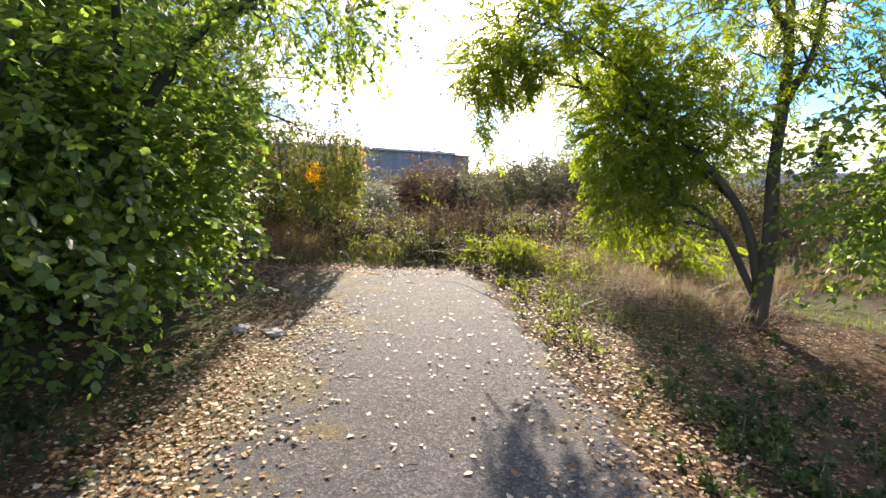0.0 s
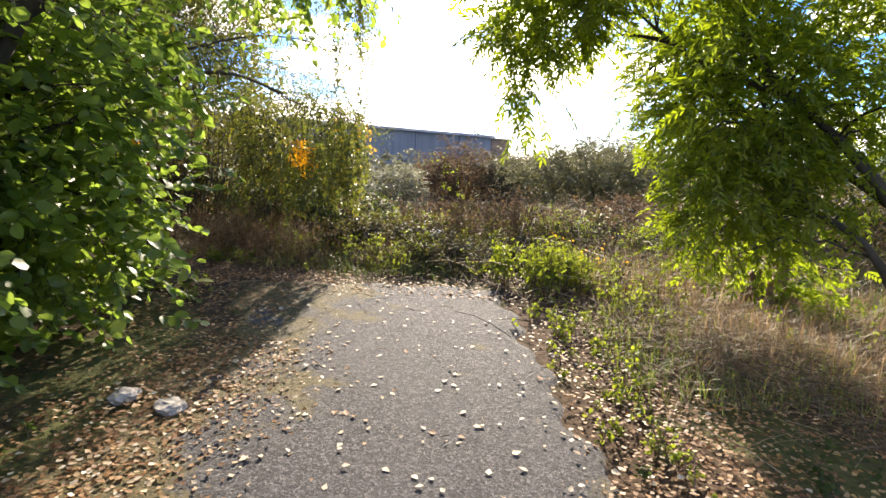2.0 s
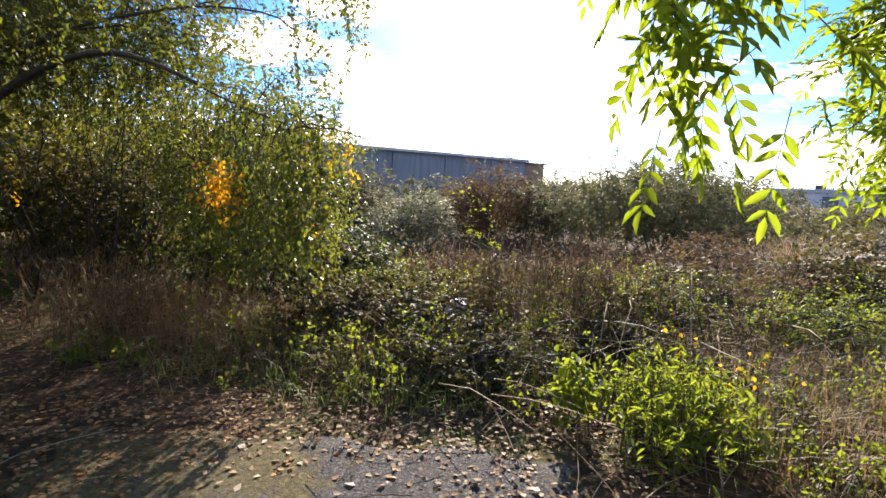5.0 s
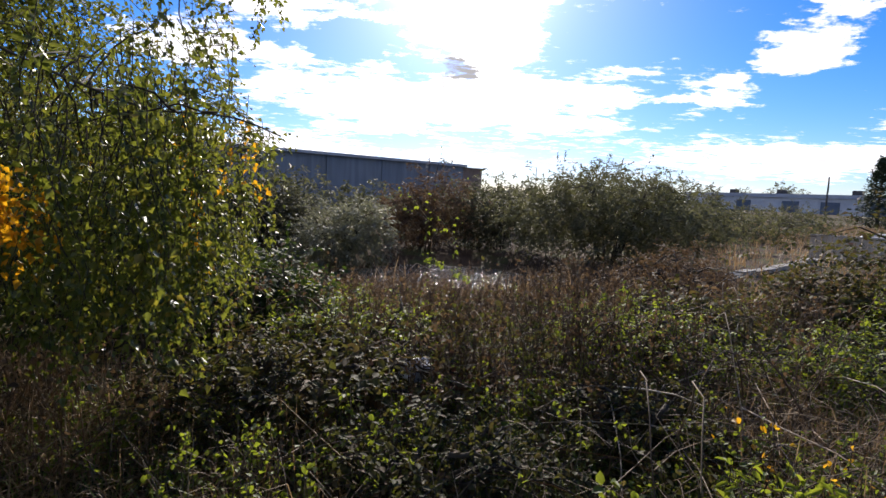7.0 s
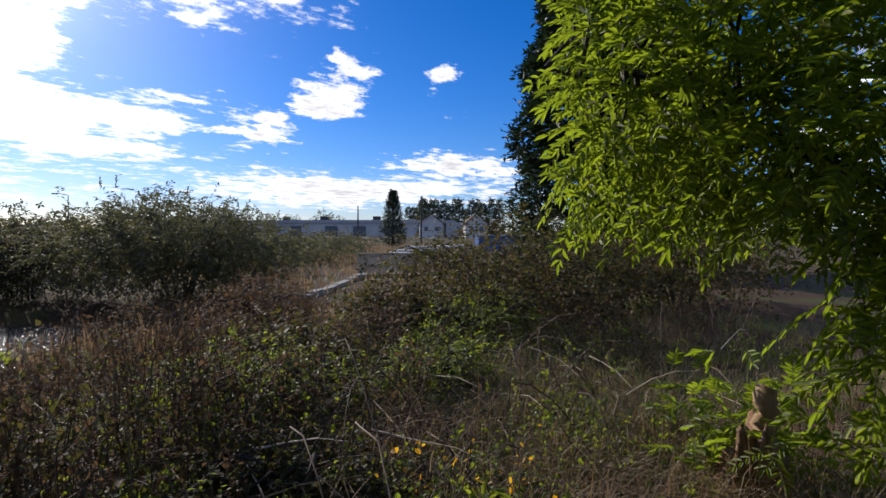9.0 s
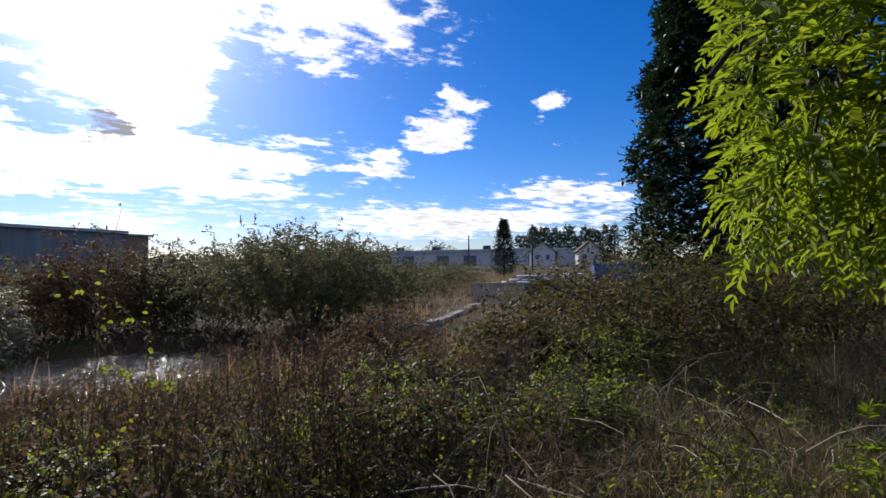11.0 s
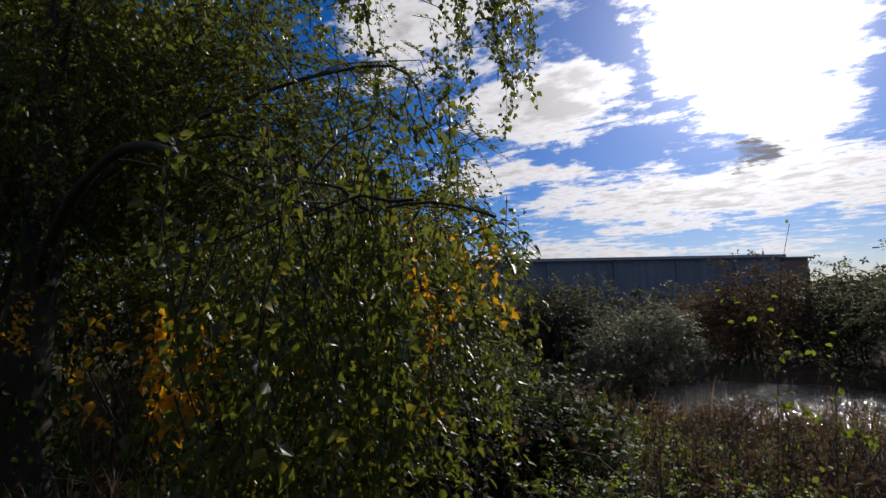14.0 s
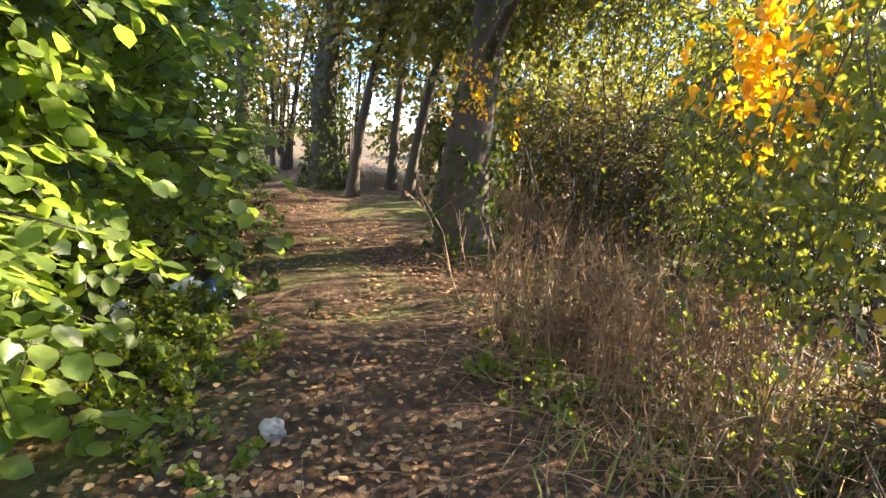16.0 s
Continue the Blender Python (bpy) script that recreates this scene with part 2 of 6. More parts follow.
M_STONE = rough_material("pale_rubble", [(0.3, (0.16, 0.145, 0.13)), (0.7, (0.38, 0.35, 0.32))], 9.0, 0.6)
M_PLASTIC = rough_material("white_plastic_bag", [(0.3, (0.45, 0.46, 0.48)), (0.7, (0.80, 0.80, 0.82))], 12.0, 0.6, 0.4)
M_BLUEPLASTIC = rough_material("blue_plastic", [(0.3, (0.015, 0.06, 0.30)), (0.7, (0.05, 0.16, 0.55))], 12.0, 0.5, 0.4)


def ground_material():
    m, N, p, out = surface("leaf_mould_soil")
    pos = N.add("TexCoord").outputs["Object"]
    a = N.noise(pos, 0.7, 6.0, 0.6).outputs[0]
    b = N.noise(pos, 22.0, 6.0, 0.65).outputs[0]
    soil = N.ramp(b, [(0.25, (0.030, 0.019, 0.012)), (0.5, (0.075, 0.048, 0.030)), (0.75, (0.16, 0.105, 0.068))])
    grass = N.ramp(b, [(0.25, (0.035, 0.040, 0.014)), (0.55, (0.085, 0.090, 0.032)), (0.8, (0.17, 0.15, 0.07))])
    col = N.mix(N.smooth(a, 0.48, 0.60), soil, grass)
    hook(N, col, p.inputs["Base Color"])
    p.inputs["Roughness"].default_value = 0.95
    p.inputs["Specular IOR Level"].default_value = 0.15
    hook(N, N.add("Bump", {"Height": b, "Strength": 0.9, "Distance": 0.03}).outputs[0], p.inputs["Normal"])
    return m


def tarmac_material():
    """Old worn tarmac: pale stone chips in dark binder, mossy and soiled towards the edges."""
    m, N, p, out = surface("worn_tarmac")
    pos = N.add("TexCoord").outputs["Object"]
    vor = N.add("TexVoronoi", {"Vector": pos, "Scale": 85.0, "Randomness": 1.0})
    chip = N.add("SeparateColor", {0: vor.outputs["Color"]}).outputs[0]
    grit = N.noise(pos, 85.0, 6.0, 0.75).outputs[0]
    coarse = N.noise(pos, 24.0, 5.0, 0.7).outputs[0]
    tone = N.math("ADD", N.math("MULTIPLY", chip, 0.30), N.math("ADD", N.math("MULTIPLY", grit, 0.75), N.math("MULTIPLY", coarse, 0.35)))
    col = N.ramp(N.math("SUBTRACT", tone, 0.15), [(0.28, (0.018, 0.017, 0.018)), (0.46, (0.034, 0.032, 0.034)), (0.62, (0.080, 0.075, 0.077)), (0.85, (0.25, 0.238, 0.232))])
    wear = N.noise(pos, 1.3, 6.0, 0.6).outputs[0]
    col = N.mix(N.smooth(wear, 0.35, 0.7, 0.0, 0.3), col, (0.085, 0.082, 0.085, 1))
    moss = N.noise(N.vmath("ADD", pos, (7, 3, 0)), 1.8, 6.0, 0.7).outputs[0]
    side = N.smooth(N.math("ABSOLUTE", N.math("SUBTRACT", N.add("SeparateXYZ", {0: pos}).outputs[0], 0.05)), 0.45, 1.5, -0.06, 0.17)
    soil = N.math("MULTIPLY", N.smooth(N.math("ADD", moss, side), 0.53, 0.64), 0.9)
    col = N.mix(soil, col, N.ramp(N.noise(pos, 34.0, 6.0, 0.7).outputs[0], [(0.3, (0.040, 0.028, 0.014)), (0.5, (0.11, 0.088, 0.036)), (0.75, (0.24, 0.19, 0.09))]))
    hook(N, col, p.inputs["Base Color"])
    p.inputs["Roughness"].default_value = 0.82
    p.inputs["Specular IOR Level"].default_value = 0.25
    h = N.math("ADD", N.math("MULTIPLY", grit, 1.0), N.math("MULTIPLY", coarse, 0.8))
    hook(N, N.add("Bump", {"Height": h, "Strength": 1.0, "Distance": 0.010}).outputs[0], p.inputs["Normal"])
    return m


def water_material():
    m, N, p, out = surface("pond_water")
    pos = N.add("TexCoord").outputs["Object"]
    p.inputs["Base Color"].default_value = (0.035, 0.032, 0.026, 1)
    p.inputs["Roughness"].default_value = 0.08
    p.inputs["IOR"].default_value = 1.33
    n = N.noise(N.vmath("MULTIPLY", pos, (1.0, 2.2, 1.0)), 7.0, 5.0, 0.6).outputs[0]
    hook(N, N.add("Bump", {"Height": n, "Strength": 0.5, "Distance": 0.05}).outputs[0], p.inputs["Normal"])
    return m


def cladding_material():
    m, N, p, out = surface("blue_grey_cladding")
    pos = N.add("TexCoord").outputs["Object"]
    streak = N.noise(N.vmath("MULTIPLY", pos, (1.2, 1.2, 0.08)), 2.0, 5.0).outputs[0]
    hook(N, N.ramp(streak, [(0.3, (0.115, 0.135, 0.16)), (0.7, (0.19, 0.22, 0.25))]), p.inputs["Base Color"])
    p.inputs["Roughness"].default_value = 0.6
    return m


M_GROUND, M_TARMAC, M_WATER, M_CLAD = ground_material(), tarmac_material(), water_material(), cladding_material()
M_WHITE = rough_material("off_white_render", [(0.3, (0.42, 0.42, 0.42)), (0.7, (0.60, 0.60, 0.60))], 0.6, 0.1)
M_ROOF = rough_material("grey_sheet_roof", [(0.3, (0.26, 0.28, 0.31)), (0.7, (0.42, 0.44, 0.48))], 0.5, 0.1, 0.6)
M_TILE = rough_material("brown_roof_tile", [(0.3, (0.10, 0.06, 0.045)), (0.7, (0.20, 0.12, 0.09))], 1.0, 0.2)
M_DOOR = rough_material("grey_blue_shutter", [(0.3, (0.07, 0.09, 0.12)), (0.7, (0.12, 0.15, 0.19))], 1.0, 0.1, 0.6)
M_BRICK = rough_material("brown_brick", [(0.3, (0.15, 0.10, 0.075)), (0.7, (0.30, 0.21, 0.16))], 6.0, 0.3)
M_TIMBER = rough_material("pale_timber", [(0.3, (0.30, 0.24, 0.17)), (0.7, (0.58, 0.50, 0.40))], 4.0, 0.3, 0.8, 30.0, (1, 1, 0.2))
M_POLE = rough_material("dark_pole", [(0.3, (0.03, 0.028, 0.026)), (0.7, (0.08, 0.075, 0.07))], 5.0, 0.2)
M_BLUESTEEL = rough_material("blue_painted_steel", [(0.3, (0.02, 0.07, 0.22)), (0.7, (0.04, 0.13, 0.36))], 2.0, 0.1, 0.5)


# ---- mesh tools ----
RNG = np.random.default_rng(7)


def unit(v):
    v = np.asarray(v, float)
    return v / np.maximum(np.linalg.norm(v, axis=-1, keepdims=True), 1e-9)


def mesh_of(name, V, F, material, smooth=False):
    """A mesh from an array of points and an array (n, 3 or 4) of faces, or a list of such arrays."""
    me = bpy.data.meshes.new(name)
    Fs = F if isinstance(F, list) else [F]
    Fs = [f for f in Fs if len(f)]
    V = np.asarray(V, np.float32)
    me.vertices.add(len(V))
    me.vertices.foreach_set("co", V.ravel())
    loops = np.concatenate([f.ravel() for f in Fs]).astype(np.int32)
    sizes = np.concatenate([np.full(len(f), f.shape[1]) for f in Fs])
    starts = np.concatenate([[0], np.cumsum(sizes)[:-1]]).astype(np.int32)
    me.loops.add(len(loops))
    me.loops.foreach_set("vertex_index", loops)
    me.polygons.add(len(sizes))
    me.polygons.foreach_set("loop_start", starts)
    if smooth:
        me.polygons.foreach_set("use_smooth", np.ones(len(sizes), bool))
    me.update(calc_edges=True)
    me.materials.append(material)
    return me


def merge(items):
    """Joins (V, F) pairs of quads into one pair."""
    Vs, Fs, n = [], [], 0
    for V, F in items:
        Vs.append(V)
        Fs.append(F + n)
        n += len(V)
    return np.concatenate(Vs), np.concatenate(Fs)


def tubes(P, R, S=3):
    """Tapered tubes round polylines P (n, k, 3) with radii R (n, k)."""
    P, R = np.asarray(P, float), np.asarray(R, float)
    n, k = R.shape
    T = unit(np.gradient(P, axis=1))
    ref = np.where(np.abs(T[:, :1, 2:3]) > 0.9, np.array([1.0, 0, 0]), np.array([0, 0, 1.0]))
    A = unit(np.cross(T, np.broadcast_to(ref, T.shape)))
    B = np.cross(T, A)
    ang = np.arange(S) * 2 * np.pi / S
    ring = A[:, :, None] * np.cos(ang)[None, None, :, None] + B[:, :, None] * np.sin(ang)[None, None, :, None]
    V = (P[:, :, None] + ring * R[:, :, None, None]).reshape(-1, 3)
    i, j, s = np.meshgrid(np.arange(n), np.arange(k - 1), np.arange(S), indexing="ij")
    b = (i * k + j) * S
    F = np.stack([b + s, b + (s + 1) % S, b + S + (s + 1) % S, b + S + s], -1).reshape(-1, 4)
    return V, F


def curve(ctrl, k):
    """k points along a smooth line through the control points."""
    c = np.asarray(ctrl, float)
    t = np.concatenate([[0], np.cumsum(np.linalg.norm(np.diff(c, axis=0), axis=1))])
    u = np.linspace(0, t[-1], k)
    p = np.stack([np.interp(u, t, c[:, a]) for a in range(3)], 1)
    for _ in range(2):
        p[1:-1] = p[1:-1] * 0.5 + (p[:-2] + p[2:]) * 0.25
    return p


QUADS_FINE = np.array([[0, 5, 4, 3], [0, 3, 2, 1], [0, 7, 6, 5], [0, 9, 8, 7]])
QUADS = np.array([[0, 3, 2, 1], [0, 5, 4, 3]])


def leaf_shape(w1, w2, y1=0.3, y2=0.65, fold=0.10, droop=0.12):
    return np.array([[0, 0, 0], [-w1, y1, fold], [-w2, y2, fold * 0.6], [0, 1, -droop], [w2, y2, fold * 0.6], [w1, y1, fold]])


OVAL, LANCE, BIRCH = leaf_shape(0.34, 0.30), leaf_shape(0.14, 0.13), leaf_shape(0.36, 0.20, 0.28, 0.6)
ROUND = leaf_shape(0.40, 0.40, 0.28, 0.68, 0.07, 0.08)
ROUND_FINE = np.array([[0, 0, 0], [-0.22, 0.10, 0.03], [-0.37, 0.36, 0.08], [-0.36, 0.62, 0.06], [-0.20, 0.87, 0.0], [0, 1, -0.08], [0.20, 0.87, 0.0], [0.36, 0.62, 0.06], [0.37, 0.36, 0.08], [0.22, 0.10, 0.03]])
FAR_OVAL = np.array([[0, 0, 0], [-0.36, 0.48, 0.08], [0, 1, -0.1], [0.36, 0.48, 0.08]])
FAR_LANCE = FAR_OVAL * np.array([0.55, 1, 1])


def leaves(shape, pos, along, face, size):
    """Leaves of one shape at pos, pointing along, facing face."""
    pos, Y = np.asarray(pos, float), unit(along)
    X = unit(np.cross(Y, face))
    Z = np.cross(X, Y)
    size = np.broadcast_to(np.asarray(size, float), (len(pos),))[:, None, None]
    V = pos[:, None] + size * (shape[None, :, 0:1] * X[:, None] + shape[None, :, 1:2] * Y[:, None] + shape[None, :, 2:3] * Z[:, None])
    quads = QUADS_FINE if len(shape) == 10 else QUADS if len(shape) == 6 else np.array([[0, 3, 2, 1]])
    F = quads[None] + (np.arange(len(pos)) * len(shape))[:, None, None]
    return V.reshape(-1, 3), F.reshape(-1, 4)


def sprays(base, heading, length, droop, n, shape, size, rng, lean=0.35):
    """Twigs with alternate leaves. Returns the twigs' (V, F) and the leaves' (V, F)."""
    base, D = np.asarray(base, float), unit(heading)
    m = len(base)
    L = np.broadcast_to(np.asarray(length, float), (m,))
    s = np.linspace(0, 1, 3)
    down = np.array([0, 0, -1.0])
    P = base[:, None] + D[:, None] * (L[:, None] * s)[..., None] + down * (np.broadcast_to(droop, (m,))[:, None] * L[:, None] * s ** 2)[..., None]
    tw = tubes(P, np.broadcast_to(np.linspace(0.004, 0.0012, 3), (m, 3)), 3)
    u = (np.arange(n) + rng.random((m, n))) / n * 0.92 + 0.08
    pos = base[:, None] + D[:, None] * (L[:, None] * u)[..., None] + down * (np.broadcast_to(droop, (m,))[:, None] * L[:, None] * u ** 2)[..., None]
    side = unit(np.cross(D, down) + rng.normal(0, 0.15, (m, 3)))
    sign = np.where(np.arange(n) % 2, 1.0, -1.0)[None, :, None]
    al = D[:, None] * 0.45 + side[:, None] * sign * 0.75 + down * lean + rng.normal(0, 0.28, (m, n, 3))
    fc = np.array([0, 0, 1.0]) + D[:, None] * 0.25 + rng.normal(0, 0.45, (m, n, 3))
    sz = size * rng.uniform(0.6, 1.2, (m, n))
    return tw, leaves(shape, pos.reshape(-1, 3), al.reshape(-1, 3), fc.reshape(-1, 3), sz.ravel())


def pinnate(base, heading, length, rng, pairs=4, size=0.085):
    """Feathered compound leaves: paired narrow leaflets along a stalk."""
    base, D = np.asarray(base, float), unit(heading)
    m = len(base)
    up = unit(np.array([0, 0, 1.0]) + rng.normal(0, 0.35, (m, 3)))
    side = unit(np.cross(D, up))
    nrm = np.cross(side, D)
    L = np.broadcast_to(np.asarray(length, float), (m,))
    pos, al, fc, sz = [], [], [], []
    for i in range(pairs):
        u = 0.3 + 0.65 * i / (pairs - 1)
        for sg in (-1, 1):
            pos.append(base + D * (L * u)[:, None] - np.array([0, 0, 1.0]) * (L * 0.35 * u * u)[:, None])
            al.append(side * sg * 0.8 + D * 0.6 + np.array([0, 0, -0.25]) + rng.normal(0, 0.12, (m, 3)))
            fc.append(nrm + rng.normal(0, 0.2, (m, 3)))
            sz.append(size * rng.uniform(0.75, 1.15, m))
    pos.append(base + D * L[:, None] - np.array([0, 0, 1.0]) * (L * 0.35)[:, None])
    al.append(D + np.array([0, 0, -0.5]) + rng.normal(0, 0.12, (m, 3)))
    fc.append(nrm)
    sz.append(np.full(m, size))
    lv = leaves(LANCE, np.concatenate(pos), np.concatenate(al), np.concatenate(fc), np.concatenate(sz))
    s = np.array([0, 0.5, 1.0])
    P = base[:, None] + D[:, None] * (L[:, None] * s)[..., None] - np.array([0, 0, 1.0]) * (L[:, None] * 0.35 * s ** 2)[..., None]
    return tubes(P, np.broadcast_to([0.002, 0.0015, 0.001], (m, 3)), 3), lv


def in_blobs(blobs, n, rng, shell=0.55, keep=None):
    """n points in the outer part of ellipsoids (x, y, z, rx, ry, rz, share), with the outward way at each."""
    share = np.array([b[6] for b in blobs], float)
    which = rng.choice(len(blobs), n, p=share / share.sum())
    B = np.array([b[:6] for b in blobs])[which]
    d = unit(rng.normal(0, 1, (n, 3)))
    r = shell + (1 - shell) * rng.random(n) ** 0.6
    lump = 1 + 0.22 * np.sin(d[:, 0] * 5 + which) * np.sin(d[:, 1] * 4 + 2 * which) + 0.12 * np.sin(d[:, 2] * 9 + which)
    p = B[:, :3] + d * B[:, 3:6] * (r * lump)[:, None]
    if keep is not None:
        ok = keep(p)
        p, d = p[ok], d[ok]
    return p, d


def part(name, me, parent, label="", kind=""):
    ob = new(name, me)
    ob.parent = parent
    ob.matrix_parent_inverse = parent.matrix_basis.inverted()
    if label:
        ob["label"] = label
    if kind:
        ob["kind"] = kind
    return ob


def root(name, at, label, category, group="", kind=""):
    ob = new(name)
    ob.empty_display_size = 0.2
    ob.matrix_basis = Matrix.Translation(at)
    return tagged(ob, label, category, group, kind)


def box_mesh(name, lo, hi, material, bevel=0.01, turn=0.0, pivot=None):
    bm = bmesh.new()
    lo, hi = Vector(lo), Vector(hi)
    bmesh.ops.create_cube(bm, size=1, matrix=Matrix.Translation((lo + hi) / 2) @ Matrix.Diagonal((*(hi - lo), 1)))
    if bevel:
        bmesh.ops.bevel(bm, geom=list(bm.edges), offset=bevel, segments=1, affect="EDGES")
    if turn:
        bmesh.ops.rotate(bm, verts=bm.verts, cent=pivot or (lo + hi) / 2, matrix=Matrix.Rotation(radians(turn), 3, "Z"))
    me = bpy.data.meshes.new(name)
    bm.to_mesh(me)
    bm.free()
    me.materials.append(material)
    return me


def ss(lo, hi, v):
    t = np.clip((np.asarray(v, float) - lo) / (hi - lo), 0, 1)
    return t * t * (3 - 2 * t)


def ground_z(x, y):
    """Height of the ground: the path climbs gently to its end, the verge falls away to the east, a hollow holds the pond."""
    x, y = np.asarray(x, float), np.asarray(y, float)
    z = 0.035 * np.clip(y, -12, 7)
    z = z - 0.10 * np.clip(x - 1.2, 0, 2.2) * (1 - ss(7.5, 11, y)) * ss(-6, 2, y)
    z = z - 0.45 * ss(9.0, 17.0, y)
    z = z + 0.10 * ss(1.9, 4.5, -x) * (1 - ss(13, 18, y))
    z = z - 0.75 * np.exp(-((((x + 2.3) / 6.5) ** 2 + ((y - 19.3) / 3.6) ** 2) ** 2))
    lump = 0.045 * np.sin(1.7 * x + 0.6 * y) * np.sin(1.3 * y - 0.4 * x + 1) + 0.02 * np.sin(4.1 * x + 2) * np.sin(3.7 * y)
    off_path = 1 - ss(2.6, 1.4, np.abs(x + 0.4)) * ss(8.2, 7.2, y)
    return z + lump * off_path * (1 - ss(30, 60, np.hypot(x, y)))


# ---- ground, path, pond ----
def make_ground():
    far = np.geomspace(1, 60, 16)[1:] * 50
    xs = np.concatenate([-far[::-1], np.arange(-50, -14, 1.5), np.arange(-14, 14, 0.22), np.arange(14, 50.1, 1.5), far + 0.5])
    ys = np.concatenate([-far[::-1], np.arange(-50, -6, 1.5), np.arange(-6, 26, 0.22), np.arange(26, 50.1, 1.2), far + 0.8])
    X, Y = np.meshgrid(xs, ys)
    V = np.stack([X, Y, ground_z(X, Y)], -1).reshape(-1, 3)
    a, b = np.meshgrid(np.arange(len(ys) - 1), np.arange(len(xs) - 1), indexing="ij")
    i = (a * len(xs) + b).ravel()
    F = np.stack([i, i + 1, i + 1 + len(xs), i + len(xs)], 1)
    ob = new("ground", mesh_of("ground", V, F, M_GROUND, True))
    tagged(ob, "brown leaf mould and rough grass ground", "ground", kind="structure")


def make_path():
    """A worn tarmac path with crumbled edges, wider and buried in litter at its far end."""
    ys = np.arange(-14, 7.3, 0.08)
    us = np.linspace(0, 1, 34)
    V = []
    for y in ys:
        left = -1.72 - 0.5 * ss(5.6, 6.6, y) + 0.06 * math.sin(5 * y) + 0.05 * math.sin(13 * y + 1)
        right = 1.45 - 0.14 * max(0.0, y) + 0.05 * math.sin(6 * y + 2) + 0.04 * math.sin(15 * y)
        x = left + (right - left) * us
        yy = y - 0.06 * np.sin(9 * x) * ss(6.8, 7.2, y) - 0.10 * np.abs(x - 0.1) * ss(6.0, 7.2, y)
        edge = np.minimum(us, 1 - us) * (right - left)
        z = ground_z(x, yy) + 0.022 * ss(0.0, 0.12, edge) - 0.03 * ss(0.08, 0.0, edge) + 0.012 * np.cos((us - 0.5) * 3)
        z = z - 0.05 * ss(7.1, 7.25, y)
        V.append(np.stack([x, yy, z], 1))
    V = np.concatenate(V)
    a, b = np.meshgrid(np.arange(len(ys) - 1), np.arange(33), indexing="ij")
    i = (a * 34 + b).ravel()
    ob = new("path", mesh_of("path", V, np.stack([i, i + 1, i + 35, i + 34], 1), M_TARMAC, True))
    tagged(ob, "worn grey tarmac path strewn with leaves", "path", kind="structure")


def make_pond():
    a = np.linspace(0, 2 * np.pi, 48, endpoint=False)
    r = 1 + 0.06 * np.sin(3 * a) + 0.04 * np.sin(7 * a)
    V = np.stack([-0.35 + 2.4 * r * np.cos(a), 19.0 + 2.8 * r * np.sin(a), np.full(48, -0.50)], 1)
    V = np.concatenate([V, [[-0.35, 19.0, -0.50]]])
    F = np.array([[i, (i + 1) % 48, 48] for i in range(48)])
    ob = new("water", mesh_of("water", V, F, M_WATER))
    tagged(ob, "shallow rippled pond in the sun", "water", kind="structure")


make_ground()
make_path()
make_pond()


# ---- trees and shrubs ----
def wood(name, ctrl, r0, r1, parent, k=14, S=9, material=None, label="", flare=0.0):
    """A tapered limb through control points, with uneven girth."""
    P = curve(ctrl, k)
    t = np.linspace(0, 1, k)
    R = r0 + (r1 - r0) * t ** 0.8
    R = R * (1 + 0.08 * np.sin(t * 23 + r0 * 90)) + flare * np.exp(-t * k * 0.9)
    P = P + 0.25 * R[:, None] * np.stack([np.sin(t * 17 + r0 * 50), np.cos(t * 13 + 1), np.zeros(k)], 1)
    V, F = tubes(P[None], R[None], S)
    cap = len(V)
    V = np.concatenate([V, P[-1:]])
    last = (k - 1) * S
    caps = np.array([[last + s, last + (s + 1) % S, cap] for s in range(S)])
    return part(name, mesh_of(name, V, [F, caps], material or M_BARK, True), parent, label)


def boughs(starts, ends, rng, r0=0.02, r1=0.004, k=7, sag=0.12, S=4, jag=0.03):
    """Curved thin branches from starts to ends."""
    s = np.linspace(0, 1, k)[None, :, None]
    A, B = np.asarray(starts)[:, None], np.asarray(ends)[:, None]
    L = np.linalg.norm(B - A, axis=-1, keepdims=True)
    P = A + (B - A) * s + np.array([0, 0, 1.0]) * np.sin(s * np.pi) * L * sag
    P[:, 1:-1] += rng.normal(0, jag, P[:, 1:-1].shape) * L
    n = len(P)
    R = np.linspace(1, 0, k)[None] * (rng.uniform(0.6, 1.2, (n, 1)) * r0 - r1) + r1
    return tubes(P, R, S)


def nearest(pts, targets, rng):
    """For each target a point of the wood below or near it."""
    pts, targets = np.asarray(pts), np.asarray(targets)
    d = np.linalg.norm(pts[None] - targets[:, None], axis=-1) + 0.8 * np.maximum(0, pts[None, :, 2] - targets[:, None, 2]) + rng.random((len(targets), len(pts))) * 1.0
    return pts[np.argmin(d, 1)]


